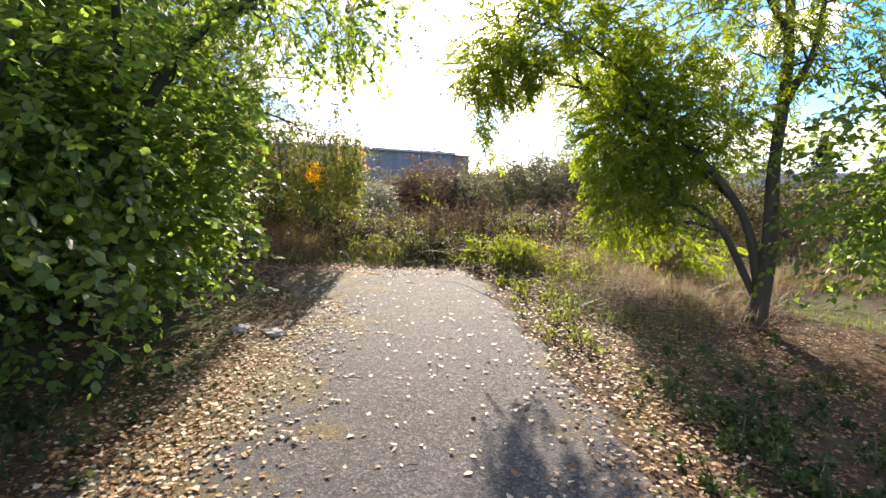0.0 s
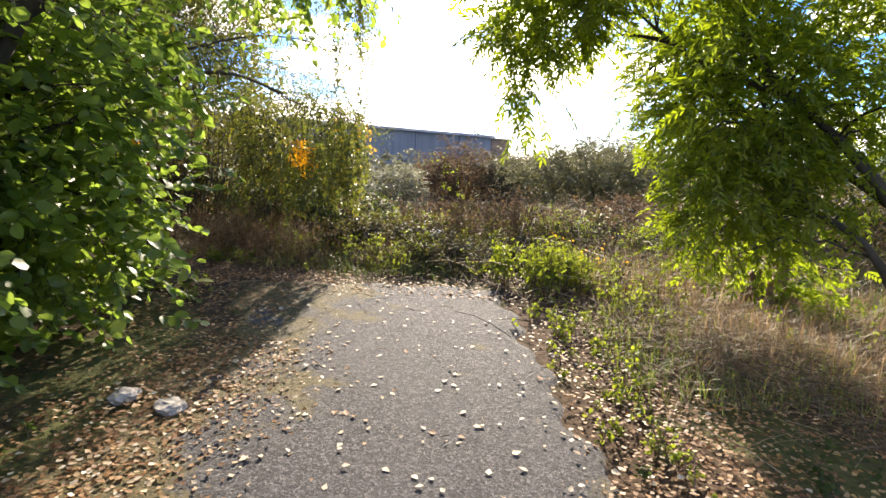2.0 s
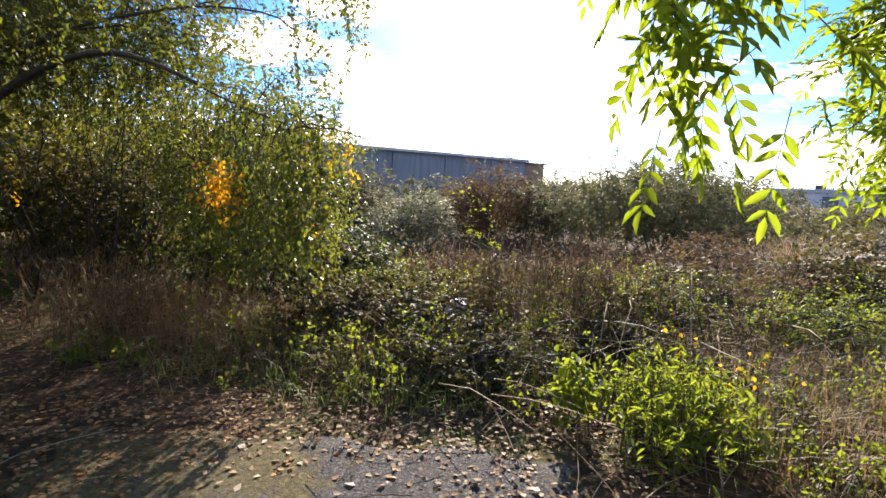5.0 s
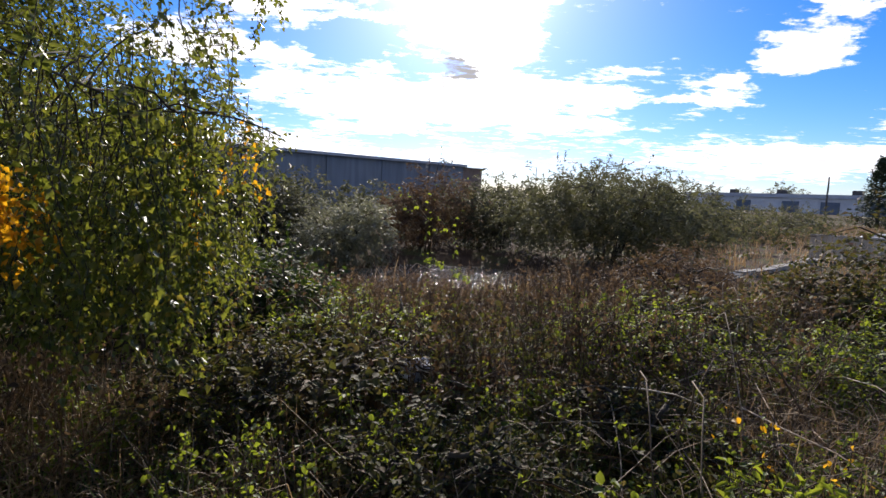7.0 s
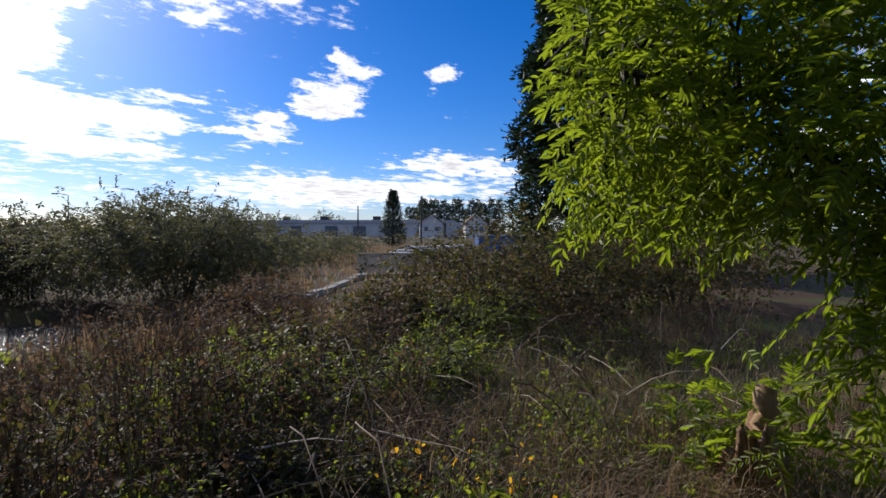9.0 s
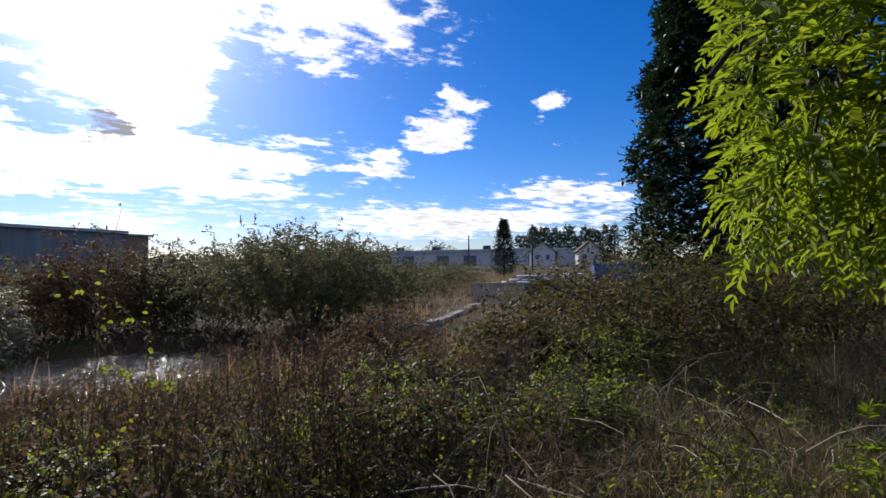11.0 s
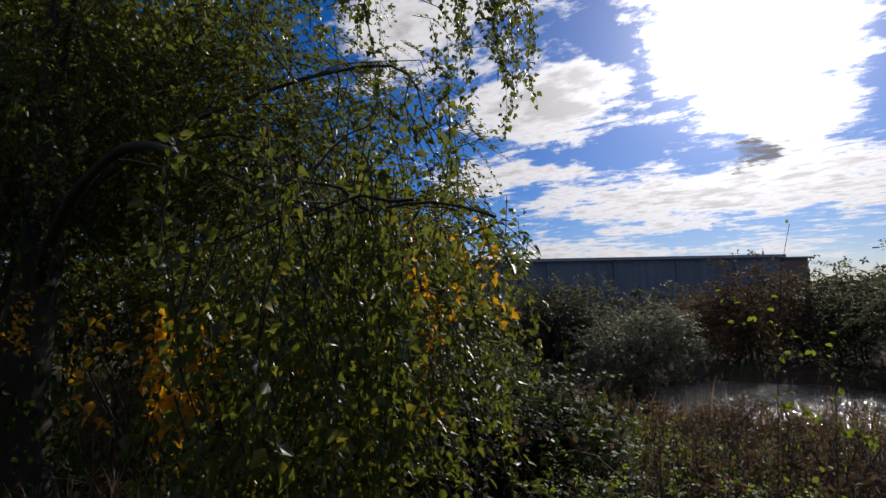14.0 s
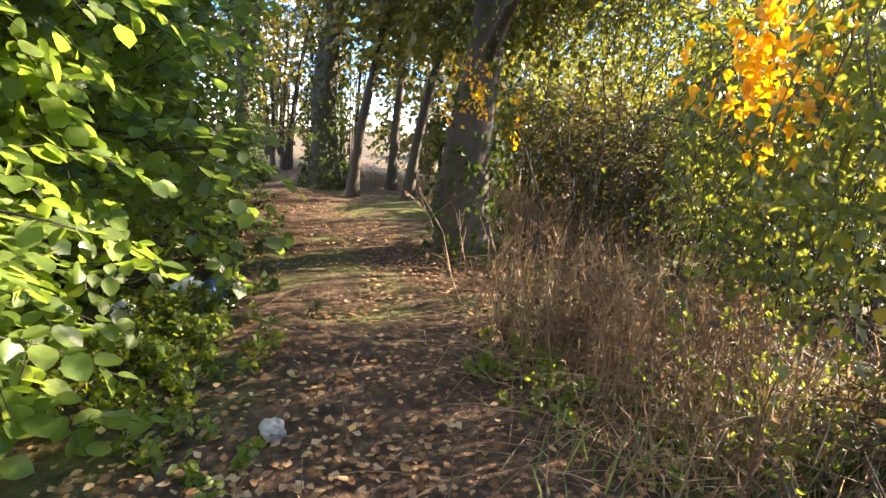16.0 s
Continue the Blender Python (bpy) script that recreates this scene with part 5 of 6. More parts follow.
# ---- conifers and far trees ----
def conifer(name, x, y, h, r, label, seed, n=2600, size=0.3, group="", column=False):
    rng = np.random.default_rng(seed)
    z = float(ground_z(x, y))
    t = root(name, (x, y, z), label, "tree", group)
    wood("trunk", [(x, y, z - 0.1), (x, y, z + h * 0.5), (x, y, z + h * 0.97)], r * 0.13, 0.02, t, 10, 7)
    u = rng.random(n) ** 0.8
    a = rng.random(n) * 6.283
    rad = r * np.clip(np.minimum(1.25 * (1 - u) ** 0.75, 0.55 + u * 3), 0.03, 1) * (0.75 + 0.25 * np.sin(a * 5 + u * 40)) * (0.55 + 0.5 * rng.random(n) ** 0.5)
    if column:
        rad = r * np.clip(1.35 * (1 - u) ** 0.6, 0.03, 1) * (0.82 + 0.13 * np.sin(a * 4 + u * 31) + 0.08 * np.sin(a * 9 - u * 60)) * (0.75 + 0.28 * rng.random(n) ** 0.5)
    o = np.stack([np.cos(a), np.sin(a), np.zeros(n)], 1)
    pos = np.array([x, y, z]) + o * rad[:, None] + np.array([0, 0, 1.0]) * (0.02 + u * 0.97)[:, None] * h
    tw, lv = sprays(pos, o * 0.7 + np.array([0, 0, 0.45]) + rng.normal(0, 0.3, (n, 3)), size * rng.uniform(0.6, 1.3, n), 0.3, 6, FAR_LANCE, size * 0.6, rng, 0.05)
    part("foliage", mesh_of("foliage", *lv, M_CONIFER), t, kind="stuff")
    return t


conifer("cypress_tree", 19.1, 18.0, 15.0, 2.85, "tall dense dark green cypress beyond the brambles", 201, 8500, 0.55, column=True)
conifer("cypress_tree", 22.3, 16.5, 12.0, 3.0, "tall dark green cypress beyond the brambles", 202, 2600, 0.65, column=True)
conifer("cypress_tree", 37.3, 53.2, 6.4, 1.45, "single dark pointed cypress in front of the shed", 203, 1500, 0.4)
poplar = conifer("poplar_tree", 116, 136, 12.0, 1.5, "tall narrow dark poplar in a row", 204, 230, 1.2, "row of poplars")
rng = np.random.default_rng(205)
for i in range(24):
    az = 40.4 + i * 0.43
    d = 182 + rng.uniform(-6, 6)
    x, y = d * math.sin(radians(az)), 6.6 + d * math.cos(radians(az))
    k = rng.uniform(0.78, 1.08)
    c = copy_thing(poplar, pose(x, y, float(ground_z(x, y)), 0, 0, i * 47))
    c.scale = (k, k, k)


def far_tree(x, y, h, r, seed, n=260, group="far trees"):
    rng = np.random.default_rng(seed)
    z = float(ground_z(x, y))
    t = root("far_tree", (x, y, z), "rounded dark tree on the far skyline", "tree", group)
    wood("trunk", [(x, y, z - 0.1), (x, y, z + h * 0.5), (x + 0.2, y, z + h * 0.8)], r * 0.07, 0.05, t, 8, 6)
    c, d = in_blobs([(x, y, z + h * 0.6, r, r, h * 0.38, 1), (x + r * 0.4, y, z + h * 0.45, r * 0.7, r * 0.7, h * 0.3, 0.6)], n, rng, 0.3)
    tw, lv = sprays(c, d + rng.normal(0, 0.5, d.shape), h * 0.14, 0.2, 8, FAR_OVAL, h * 0.06, rng)
    part("crown", mesh_of("crown", *lv, M_GREY), t, kind="stuff")
    return t


for i, (az, d, h) in enumerate([(31.5, 230, 10), (33, 235, 8), (26, 190, 6), (22, 160, 6), (18, 150, 6), (-1.4, 75, 6.1), (12.5, 95, 6.3), (15, 120, 6), (60, 140, 12), (66, 120, 12), (72, 110, 12), (78, 100, 12), (28.5, 200, 7)]):
    far_tree(d * math.sin(radians(az)), 6.6 + d * math.cos(radians(az)), h, h * 0.45, 220 + i)


def far_hedge():
    """The band of trees that closes the horizon all round."""
    rng = np.random.default_rng(240)
    n = 5200
    a = rng.uniform(0, 2 * np.pi, n)
    d = rng.uniform(240, 330, n)
    p = np.stack([d * np.sin(a), d * np.cos(a)], 1)
    tall = 3.2 + 1.4 * np.sin(a * 23) + 1.2 * np.sin(a * 61 + 1)
    pos = np.concatenate([p, (rng.random(n) * np.maximum(tall, 1.0))[:, None] - 0.5], 1)
    lv = leaves(FAR_OVAL, pos, rng.normal(0, 1, (n, 3)) + np.array([0, 0, 0.3]), rng.normal(0, 1, (n, 3)), rng.uniform(2.0, 4.0, n))
    tagged(new("treeline", mesh_of("treeline", *lv, M_GREY)), "distant band of trees on the horizon", "trees", kind="stuff")


far_hedge()


# ---- buildings ----
def prism(name, corners, z0, z1, material, roof_rise=0.0):
    """A wall block over a plan of corners, a little higher along its middle where roof_rise is given."""
    bm = bmesh.new()
    lo = [bm.verts.new((x, y, z0)) for x, y in corners]
    hi = [bm.verts.new((x, y, z1)) for x, y in corners]
    n = len(corners)
    bm.faces.new(lo[::-1])
    bm.faces.new(hi)
    for i in range(n):
        bm.faces.new((lo[i], lo[(i + 1) % n], hi[(i + 1) % n], hi[i]))
    me = bpy.data.meshes.new(name)
    bm.to_mesh(me)
    bm.free()
    me.materials.append(material)
    return me


def along(a, b, s0, s1, out0, out1):
    """The plan of a block on the wall from a to b, from s0 to s1 metres along it, standing out0 to out1 off it."""
    a, b = Vector(a), Vector(b)
    t = (b - a).normalized()
    o = Vector((t.y, -t.x))
    return [tuple(a + t * s + o * q) for s, q in ((s0, out0), (s1, out0), (s1, out1), (s0, out1))]


def warehouse():
    a, b = (-34.0, 24.5), (2.6, 59.5)
    L = (Vector(b) - Vector(a)).length
    w = root("warehouse", (-10, 45, -0.3), "long low warehouse with blue-grey cladding and brick end", "building")
    part("wall", prism("wall", along(a, b, 0, L - 2.6, 0, -18), -0.6, 4.15, M_CLAD), w)
    part("end_wall", prism("end_wall", along(a, b, L - 2.6, L, 0.05, -18.05), -0.6, 4.02, M_BRICK), w, "brown brick end pier")
    part("roof", prism("roof", along(a, b, -0.4, L - 2.4, 0.35, -18.3), 4.15, 4.36, M_ROOF), w)
    part("coping", prism("coping", along(a, b, L - 2.4, L + 0.25, 0.3, -18.3), 4.02, 4.14, M_CONCRETE), w)
    for i in range(9):
        part("cladding_rib", prism("cladding_rib", along(a, b, 1.2 + i * 5.3, 1.45 + i * 5.3, 0.12, 0.002), -0.5, 4.1, M_CLAD), w)


def shed():
    a, b = (84.0, 199.0), (118.0, 128.0)
    L = (Vector(b) - Vector(a)).length
    w = root("industrial_shed", (100, 165, -0.3), "long white single-storey industrial shed with grey roof", "building")
    part("wall", prism("wall", along(a, b, 0, L, 0, -20), -0.6, 4.2, M_WHITE), w)
    part("roof", prism("roof", along(a, b, -0.5, L + 0.5, 0.6, -20.5), 4.2, 5.3, M_ROOF), w)
    for s in (20, 35, 46, 58, 70):
        d = part("shutter_door", prism("shutter_door", along(a, b, s, s + 5.0, 0.12, 0.01), -0.4, 3.2, M_DOOR), w)
        part("frame", prism("frame", along(a, b, s - 0.3, s + 5.3, 0.2, 0.02), 3.2, 3.5, M_WHITE), d)
    for s in (15, 31, 52):
        part("roof_vent", prism("roof_vent", along(a, b, s, s + 2.0, -3, -5), 5.3, 6.6, M_POLE), w)
    a2, b2 = (118.5, 127.0), (128.0, 119.0)
    part("annexe", prism("annexe", along(a2, b2, 0, 12, 0, -12), -0.6, 4.6, M_ROOF), w)


def gable_house(x, y, wd, h, turn, seed):
    z = float(ground_z(x, y))
    w = root("white_house", (x, y, z), "white gabled house with brown tiled roof", "house", "houses beyond the yard")
    bm = bmesh.new()
    P = [(-wd / 2, 0), (wd / 2, 0), (wd / 2, h * 0.62), (0, h), (-wd / 2, h * 0.62)]
    f = [bm.verts.new((px, 0, pz)) for px, pz in P]
    bk = [bm.verts.new((px, 9, pz)) for px, pz in P]
    bm.faces.new(f)
    bm.faces.new(bk[::-1])
    for i in range(5):
        bm.faces.new((f[(i + 1) % 5], f[i], bk[i], bk[(i + 1) % 5]))
    me = bpy.data.meshes.new("wall")
    bm.to_mesh(me)
    bm.free()
    me.materials.append(M_WHITE)
    m = Matrix.Translation((x, y, z)) @ Matrix.Rotation(radians(turn), 4, "Z")
    me.transform(m)
    part("wall", me, w)
    for sg in (-1, 1):
        V = np.array([[sg * (wd / 2 + 0.4), -0.4, h * 0.57], [0, -0.4, h + 0.08], [0, 9.4, h + 0.08], [sg * (wd / 2 + 0.4), 9.4, h * 0.57]])
        V = np.concatenate([V, V + [0, 0, 0.25]])
        F = np.array([[0, 1, 2, 3], [4, 7, 6, 5], [0, 4, 5, 1], [1, 5, 6, 2], [2, 6, 7, 3], [3, 7, 4, 0]])
        r = mesh_of("roof", V, F, M_TILE)
        r.transform(m)
        part("roof", r, w)
    for k in (-0.22, 0.22):
        q = box_mesh("window", (k * wd - 0.5, -0.08, h * 0.3), (k * wd + 0.5, 0.02, h * 0.48), M_DOOR, 0.02)
        q.transform(m)
        part("window", q, w)


warehouse()
shed()
gable_house(99.0, 113.0, 6.6, 6.4, -41, 1)
gable_house(106.5, 103.0, 6.0, 6.4, -41, 2)


def pole(x, y, h, arm, label):
    z = float(ground_z(x, y))
    w = root("utility_pole", (x, y, z), label, "pole", "poles")
    wood("post", [(x, y, z - 0.2), (x, y, z + h * 0.5), (x, y, z + h)], 0.14, 0.10, w, 6, 8, M_POLE)
    if arm:
        part("crossarm", box_mesh("crossarm", (x - 1.1, y - 0.06, z + h - 0.75), (x + 1.1, y + 0.06, z + h - 0.6), M_POLE, 0.01, -40), w)
        for k in (-0.9, 0, 0.9):
            c = math.cos(radians(-40)) * k, math.sin(radians(-40)) * k
            wood("insulator", [(x + c[0], y + c[1], z + h - 0.6), (x + c[0], y + c[1], z + h - 0.42)], 0.05, 0.03, w, 4, 6, M_STONE)


def polar(az, d):
    return -0.4 + d * math.sin(radians(az)), 6.6 + d * math.cos(radians(az))


pole(*polar(35.2, 90), 6.1, False, "thin dark pole in front of the shed")
pole(*polar(42.0, 80), 7.2, False, "dark wooden pole in the yard")
pole(*polar(50.4, 70), 5.5, True, "wooden pole with a crossarm")


def street_lamp(x, y, h):
    z = float(ground_z(x, y))
    w = root("street_lamp", (x, y, z), "grey street lamp beyond the bushes", "street lamp")
    wood("post", [(x, y, z - 0.2), (x, y, z + h * 0.6), (x, y, z + h)], 0.09, 0.05, w, 6, 8, M_POLE)
    wood("arm", [(x, y, z + h), (x - 0.5, y, z + h + 0.15), (x - 1.1, y, z + h + 0.12)], 0.04, 0.03, w, 6, 6, M_POLE)
    part("lantern", box_mesh("lantern", (x - 1.75, y - 0.14, z + h + 0.02), (x - 1.05, y + 0.14, z + h + 0.18), M_STONE, 0.04), w)


street_lamp(*polar(9.0, 85), 6.3)


# ---- the yard beyond the clearing ----
def yard():
    x, y = polar(38.3, 23.0)
    z = float(ground_z(x, y))
    t = Vector((0.80, -0.60))
    f = root("timber_hoarding", (x, y, z), "low pale timber hoarding round stacked sheets", "fence")
    o = Vector((-0.60, -0.80))
    for i in range(14):
        c = Vector((x, y)) + t * (i * 0.165 - 1.1)
        part("board", box_mesh("board", (c.x - 0.075, c.y - 0.012, z - 0.1), (c.x + 0.075, c.y + 0.012, z + 0.86), M_TIMBER, 0.004, -37), f)
    part("rail", box_mesh("rail", (x - 1.2, y - 0.045, z + 0.86), (x + 1.2, y + 0.045, z + 0.92), M_TIMBER, 0.006, -37), f)
    rng = np.random.default_rng(301)
    for i in range(9):
        d = 26 + i * 0.9
        px, py = polar(40.2 + i * 0.75, d)
        pz = float(ground_z(px, py))
        hgt = 0.75 + 0.12 * (i % 3)
        s = root("pallet_stack", (px, py, pz), "stack of weathered pallets with pale sheets on top", "pallets", "stacks in the yard")
        for k in range(5):
            part("pallet", box_mesh("pallet", (px - 0.6, py - 0.5, pz + 0.02 + k * hgt / 5), (px + 0.6, py + 0.5, pz + hgt / 5 * (k + 0.72)), M_TIMBER, 0.01, rng.uniform(-12, 12) - 38), s)
        part("sheet", box_mesh("sheet", (px - 0.65, py - 0.55, pz + hgt), (px + 0.65, py + 0.55, pz + hgt + 0.10), M_WHITE, 0.03, rng.uniform(-10, 10) - 38), s, "pale plastic sheet")
    px, py = polar(51.5, 46)
    pz = float(ground_z(px, py))
    c = root("blue_skip", (px, py, pz), "blue painted steel skip in the yard", "skip")
    part("body", prism("body", along((px - 2.0, py + 1.6), (px + 2.0, py - 1.6), 0, 5.0, 0, -2.0), pz, pz + 1.45, M_BLUESTEEL), c)
    part("rim", prism("rim", along((px - 2.0, py + 1.6), (px + 2.0, py - 1.6), -0.06, 5.06, 0.06, -2.06), pz + 1.45, pz + 1.55, M_BLUESTEEL), c)
    # a concrete kerb lying out across the waste ground
    a, b = polar(29.5, 14.3), polar(36.2, 22.0)
    n = 9
    k0 = root("concrete_kerb", (*a, float(ground_z(*a))), "long pale concrete edging across the waste ground", "kerb")
    for i in range(n):
        p0, p1 = Vector(a).lerp(Vector(b), i / n), Vector(a).lerp(Vector(b), (i + 0.97) / n)
        z = float(ground_z(p0.x, p0.y))
        part("block", prism("block", along(p0, p1, 0, (p1 - p0).length, 0.13, -0.13), z - 0.1, z + 0.13, M_CONCRETE), k0)


yard()


# ---- stump, stones, rubbish ----
def stump():
    """A broken, ribbed stump with a splintered top and one sawn stub."""
    x, y = 3.05, 7.3
    z = float(ground_z(x, y))
    w = root("tree_stump", (x, y, z), "broken reddish-brown tree stump in dry grass", "stump")
    S, K = 40, 14
    a = np.linspace(0, 2 * np.pi, S, endpoint=False)
    top = 0.36 + 0.12 * np.sin(2 * a + 1) + 0.07 * np.sin(7 * a) + 0.05 * np.sin(13 * a + 2)
    V = []
    for j in range(K):
        u = j / (K - 1)
        r = 0.17 * (1 + 0.22 * np.sin(3 * a + u) + 0.12 * np.sin(8 * a + 3 * u) + 0.09 * np.sin(17 * a + 2 * u) + 0.06 * RNG.normal(0, 1, S)) + 0.16 * (1 - u) ** 3 * (1 + 0.5 * np.sin(5 * a)) - 0.02 * u
        V.append(np.stack([x + r * np.cos(a) + 0.08 * u, y + r * np.sin(a), z - 0.08 + (top + 0.08) * u], 1))
    V.append(np.array([[x + 0.08, y, z + 0.30]]))
    V = np.concatenate(V)
    i, s_ = np.meshgrid(np.arange(K - 1), np.arange(S), indexing="ij")
    F = np.stack([i * S + s_, i * S + (s_ + 1) % S, (i + 1) * S + (s_ + 1) % S, (i + 1) * S + s_], -1).reshape(-1, 4)
    caps = np.array([[(K - 1) * S + k, (K - 1) * S + (k + 1) % S, K * S] for k in range(S)])
    part("bole", mesh_of("bole", V, [F, caps], M_STUMP), w)
    wood("sawn_stub", [(x + 0.12, y - 0.02, z + 0.25), (x + 0.2, y - 0.03, z + 0.5), (x + 0.24, y - 0.02, z + 0.68)], 0.085, 0.062, w, 10, 12, M_CUTWOOD)
    r = np.random.default_rng(302)
    q = np.array([x + 0.35, y + 0.12, z + 0.3]) + r.normal(0, 1, (170, 3)) * (0.30, 0.24, 0.2)
    tw, lv = pinnate(q, r.normal(0, 0.6, (170, 3)) + (0, 0, 0.25), 0.2, r, 5, 0.075)
    st = boughs(np.repeat([[x + 0.2, y + 0.08, z + 0.05]], 14, 0), q[:14], r, 0.006, 0.002)
    part("coppice_shoot", mesh_of("coppice_shoot", *merge([tw, lv, st]), M_ASH), w, "fresh green leafy shoots")


stump()


def lump(name, x, y, r, flat, label, category, material, seed, group="", up=0.0):
    """A crumpled or broken lump lying on the ground."""
    bm = bmesh.new()
    bmesh.ops.create_icosphere(bm, subdivisions=3, radius=1)
    for v in bm.verts:
        k = 1 + 0.30 * noise.noise(v.co * 1.9 + Vector((seed, 0, 0))) + 0.16 * noise.noise(v.co * 5 + Vector((0, seed, 0)))
        v.co = Vector((v.co.x * r * k, v.co.y * r * 0.75 * k, v.co.z * r * flat * k))
    z = float(ground_z(x, y)) + up
    bmesh.ops.rotate(bm, verts=bm.verts, cent=(0, 0, 0), matrix=Matrix.Rotation(seed * 1.3, 3, "Z"))
    me = bpy.data.meshes.new(name)
    bm.to_mesh(me)
    bm.free()
    me.materials.append(material)
    ob = new(name, me)
    ob.matrix_basis = Matrix.Translation((x, y, z + r * flat * 0.55))
    return tagged(ob, label, category, group)


lump("stone", -1.72, 4.40, 0.085, 0.45, "pale rough stone at the path's edge", "stone", M_STONE, 1, "stones", 0.02)
lump("stone", -1.42, 4.33, 0.10, 0.3, "flat pale pinkish stone on the path", "stone", M_STONE, 2, "stones", 0.02)
lump("stone", -2.72, 6.73, 0.05, 0.8, "pale grey stone on the muddy track", "stone", M_STONE, 3, "stones", 0.02)
lump("plastic_bag", -4.35, 6.45, 0.10, 0.7, "crumpled white plastic bag under the hedge", "rubbish", M_PLASTIC, 4, "rubbish", 0.03)
lump("plastic_bag", -4.05, 6.15, 0.08, 0.6, "crumpled white plastic bag under the hedge", "rubbish", M_PLASTIC, 5, "rubbish", 0.03)
lump("plastic_bag", -3.95, 6.62, 0.06, 0.5, "crumpled white plastic bag under the hedge", "rubbish", M_PLASTIC, 6, "rubbish", 0.03)
lump("blue_wrapper", -4.3, 6.62, 0.12, 0.5, "crumpled blue plastic wrapper under the hedge", "rubbish", M_BLUEPLASTIC, 7, "rubbish", 0.03)
lump("plastic_bag", -0.45, 9.3, 0.12, 0.75, "crumpled white plastic bag caught in weeds", "rubbish", M_PLASTIC, 8, "rubbish", 0.24)
lump("plastic_bag", -2.05, 9.6, 0.10, 0.6, "crumpled white plastic bag under the birch", "rubbish", M_PLASTIC, 9, "rubbish", 0.05)
lump("blue_wrapper", -1.75, 9.35, 0.07, 0.6, "small blue plastic wrapper among twigs", "rubbish", M_BLUEPLASTIC, 10, "rubbish", 0.03)


# ---- ground cover and fallen leaves ----
rng = np.random.default_rng(401)
p = np.concatenate([np.array([-3.55, 6.35]) + rng.normal(0, 1, (170, 2)) * (0.45, 0.18), np.array([-2.75, 7.85]) + rng.normal(0, 1, (30, 2)) * (0.2, 0.12)])
weeds("ground_elder", "low green ground cover under the hedge", p, rng.uniform(0.05, 0.16, len(p)), 402, M_NETTLE, n_leaf=34, size=0.034, lean=0.6)
p = np.concatenate([np.array([-2.35, 2.3]) + rng.normal(0, 1, (170, 2)) * (0.35, 0.9), np.array([1.75, 2.5]) + rng.normal(0, 1, (110, 2)) * (0.25, 0.45), np.array([2.5, 3.6]) + rng.normal(0, 1, (60, 2)) * (0.5, 0.5)])
weeds("ivy_carpet", "dark green ivy and herb carpet on the verge", p, rng.uniform(0.05, 0.17, len(p)), 403, M_IVY, n_leaf=30, size=0.036, lean=0.7, shape=FAR_OVAL)
p = np.concatenate([np.array([-7.6, 6.6]) + rng.normal(0, 1, (260, 2)) * (1.6, 0.3)])
weeds("ivy_carpet", "dark green ivy along the woodland track", p, rng.uniform(0.05, 0.25, len(p)), 404, M_IVY, n_leaf=26, size=0.05, lean=0.7, shape=FAR_OVAL)


def fallen(spots, size, seed, material, name, label, lift=0.0):
    r = np.random.default_rng(seed)
    n = len(spots)
    z = ground_z(spots[:, 0], spots[:, 1]) + 0.012 + lift + r.random(n) * 0.012
    a = r.random(n) * 6.283
    al = np.stack([np.cos(a), np.sin(a), r.normal(0, 0.16, n)], 1)
    fc = np.array([0, 0, 1.0]) + r.normal(0, 0.22, (n, 3))
    sh = leaf_shape(0.36, 0.26, 0.3, 0.62, 0.10, -0.06)
    ob = new(name, mesh_of(name, *leaves(sh, np.concatenate([spots, z[:, None]], 1), al, fc, size * r.uniform(0.55, 1.25, n)), material))
    return tagged(ob, label, "leaf litter", kind="stuff")


q = np.concatenate([scatter(3000, -2.6, -1.3, -1.0, 7.2, rng), scatter(900, -1.5, -0.6, -1.0, 7.0, rng, 2.4, 0.5, 0.1), scatter(6500, 0.75, 4.2, -0.5, 6.8, rng), scatter(1900, -1.6, 1.0, 6.7, 7.9, rng), scatter(900, -4.0, -1.5, 5.6, 7.4, rng), scatter(5400, -9.5, -1.6, 6.1, 8.3, rng, 2.1, 0.4, -0.45), scatter(2600, -5.5, -1.0, 7.8, 9.8, rng)])
fallen(q, 0.035, 411, M_FALLEN, "leaf_litter", "thick brown and orange fallen leaves", 0.014)
verge = np.concatenate([np.stack([-1.45 + rng.normal(0, 0.30, 5200), rng.uniform(0.0, 5.4, 5200)], 1), np.stack([1.35 + 0.0 * rng.random(2600) + rng.normal(0, 0.30, 2600), rng.uniform(0.5, 6.2, 2600)], 1), scatter(5200, 1.2, 4.4, 0.5, 6.6, rng)])
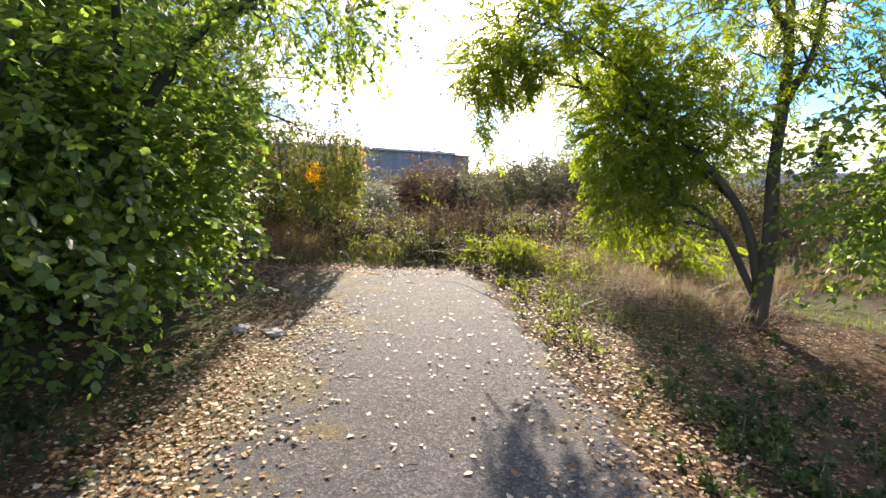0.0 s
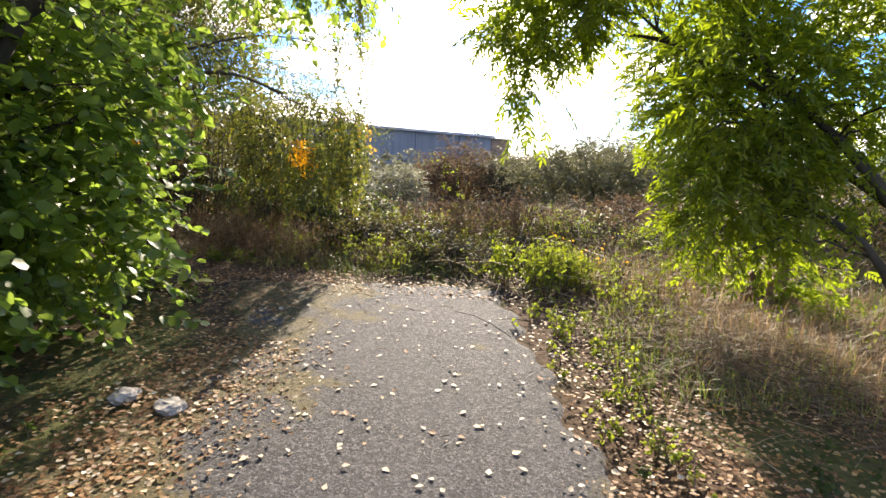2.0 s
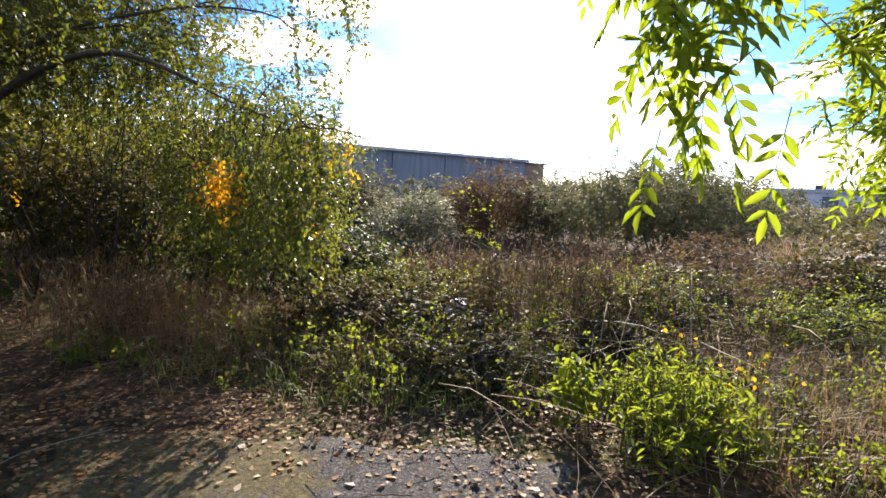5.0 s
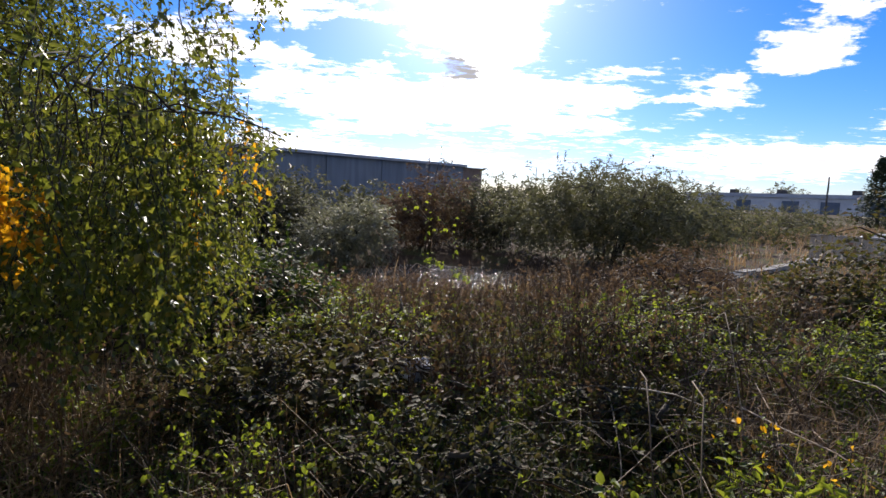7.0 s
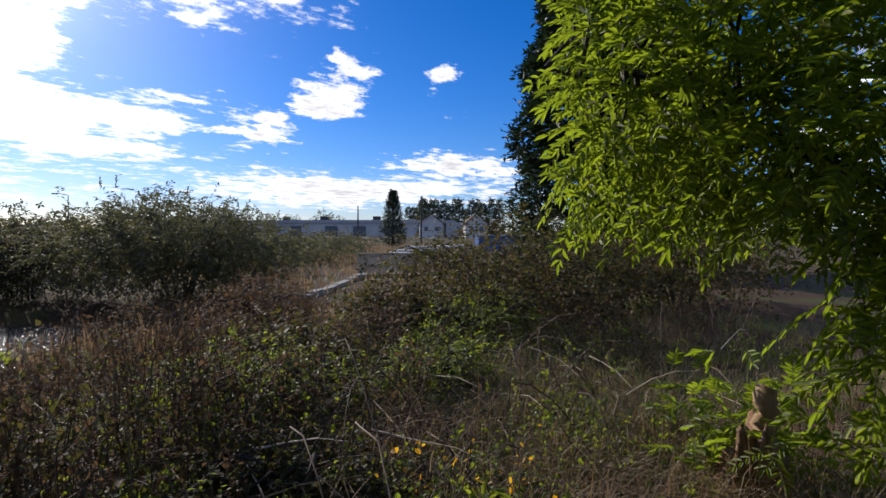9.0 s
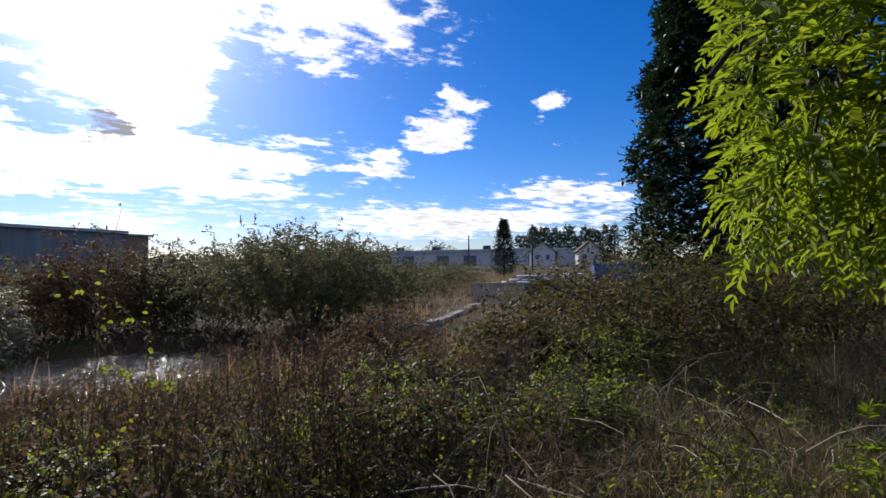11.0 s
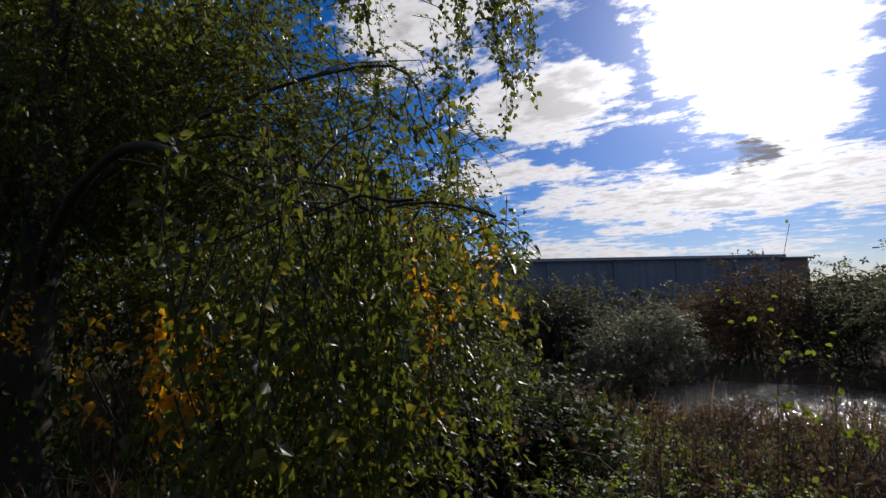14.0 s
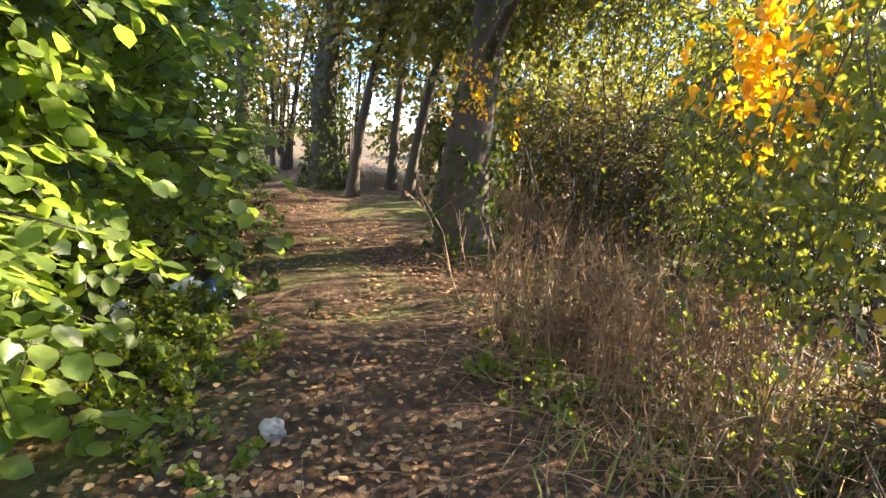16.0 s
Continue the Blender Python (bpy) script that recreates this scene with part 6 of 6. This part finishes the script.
fallen(verge, 0.031, 413, M_FALLEN, "verge_litter", "small brown and yellow leaves banked along the path", 0.020)
edge = np.concatenate([np.stack([-1.3 + rng.normal(0, 0.28, 1300), rng.uniform(0.3, 5.0, 1300)], 1), np.stack([1.05 + rng.normal(0, 0.22, 420), rng.uniform(0.8, 5.5, 420)], 1)])
fallen(edge[::2], 0.031, 414, M_PALELEAF, "edge_litter", "pale curled leaves along the path's edges", 0.026)
q = np.concatenate([scatter(260, -1.5, 1.1, -1, 7.0, rng), scatter(300, -2.1, -0.7, 0.2, 4.6, rng), scatter(200, 0.5, 1.8, 1.0, 6.0, rng)])
fallen(q, 0.036, 412, M_PALELEAF, "pale_leaf_litter", "pale dry fallen leaves at the path's edges", 0.026)
# single leaves on the open tarmac
pile = root("path_leaves", (0, 3.5, float(ground_z(0, 3.5)) + 0.03), "scattered pale fallen leaves on the path", "leaf litter")
kinds = []
for i in range(5):
    r = np.random.default_rng(420 + i)
    sh = leaf_shape(0.30 + 0.05 * i % 0.12, 0.22, 0.3, 0.62, 0.05 + 0.02 * i, -0.04)
    V, F = leaves(sh, np.zeros((1, 3)), np.array([[0, 1.0, 0.05]]), np.array([[0.1, 0, 1.0]]), 0.044)
    kinds.append(mesh_of("leaf", V - V.mean(0), F, M_PALELEAF if i < 4 else M_FALLEN))
for i in range(230):
    x, y = rng.uniform(-1.45, 0.95), rng.uniform(0.6, 6.9)
    ob = new("leaf", kinds[i % 5])
    ob.parent = pile
    ob.matrix_parent_inverse = pile.matrix_basis.inverted()
    k = rng.uniform(0.6, 1.25)
    ob.matrix_basis = pose(x, y, float(ground_z(x, y)) + 0.040, rng.normal(0, 6), rng.normal(0, 6), rng.uniform(0, 360)) @ Matrix.Diagonal((k, k, k, 1))
litter_stems("path_twigs", "small dry twigs lying on the path", 40, -0.5, 3.8, 0.9, 1.8, 431, M_STALK, 0.12, 0.0).location.z = 0.035
litter_stems("track_twigs", "dry twigs lying on the woodland track", 260, -4.2, 7.4, 1.8, 0.6, 432, M_STALK, 0.3, 0.03, 0.0022)
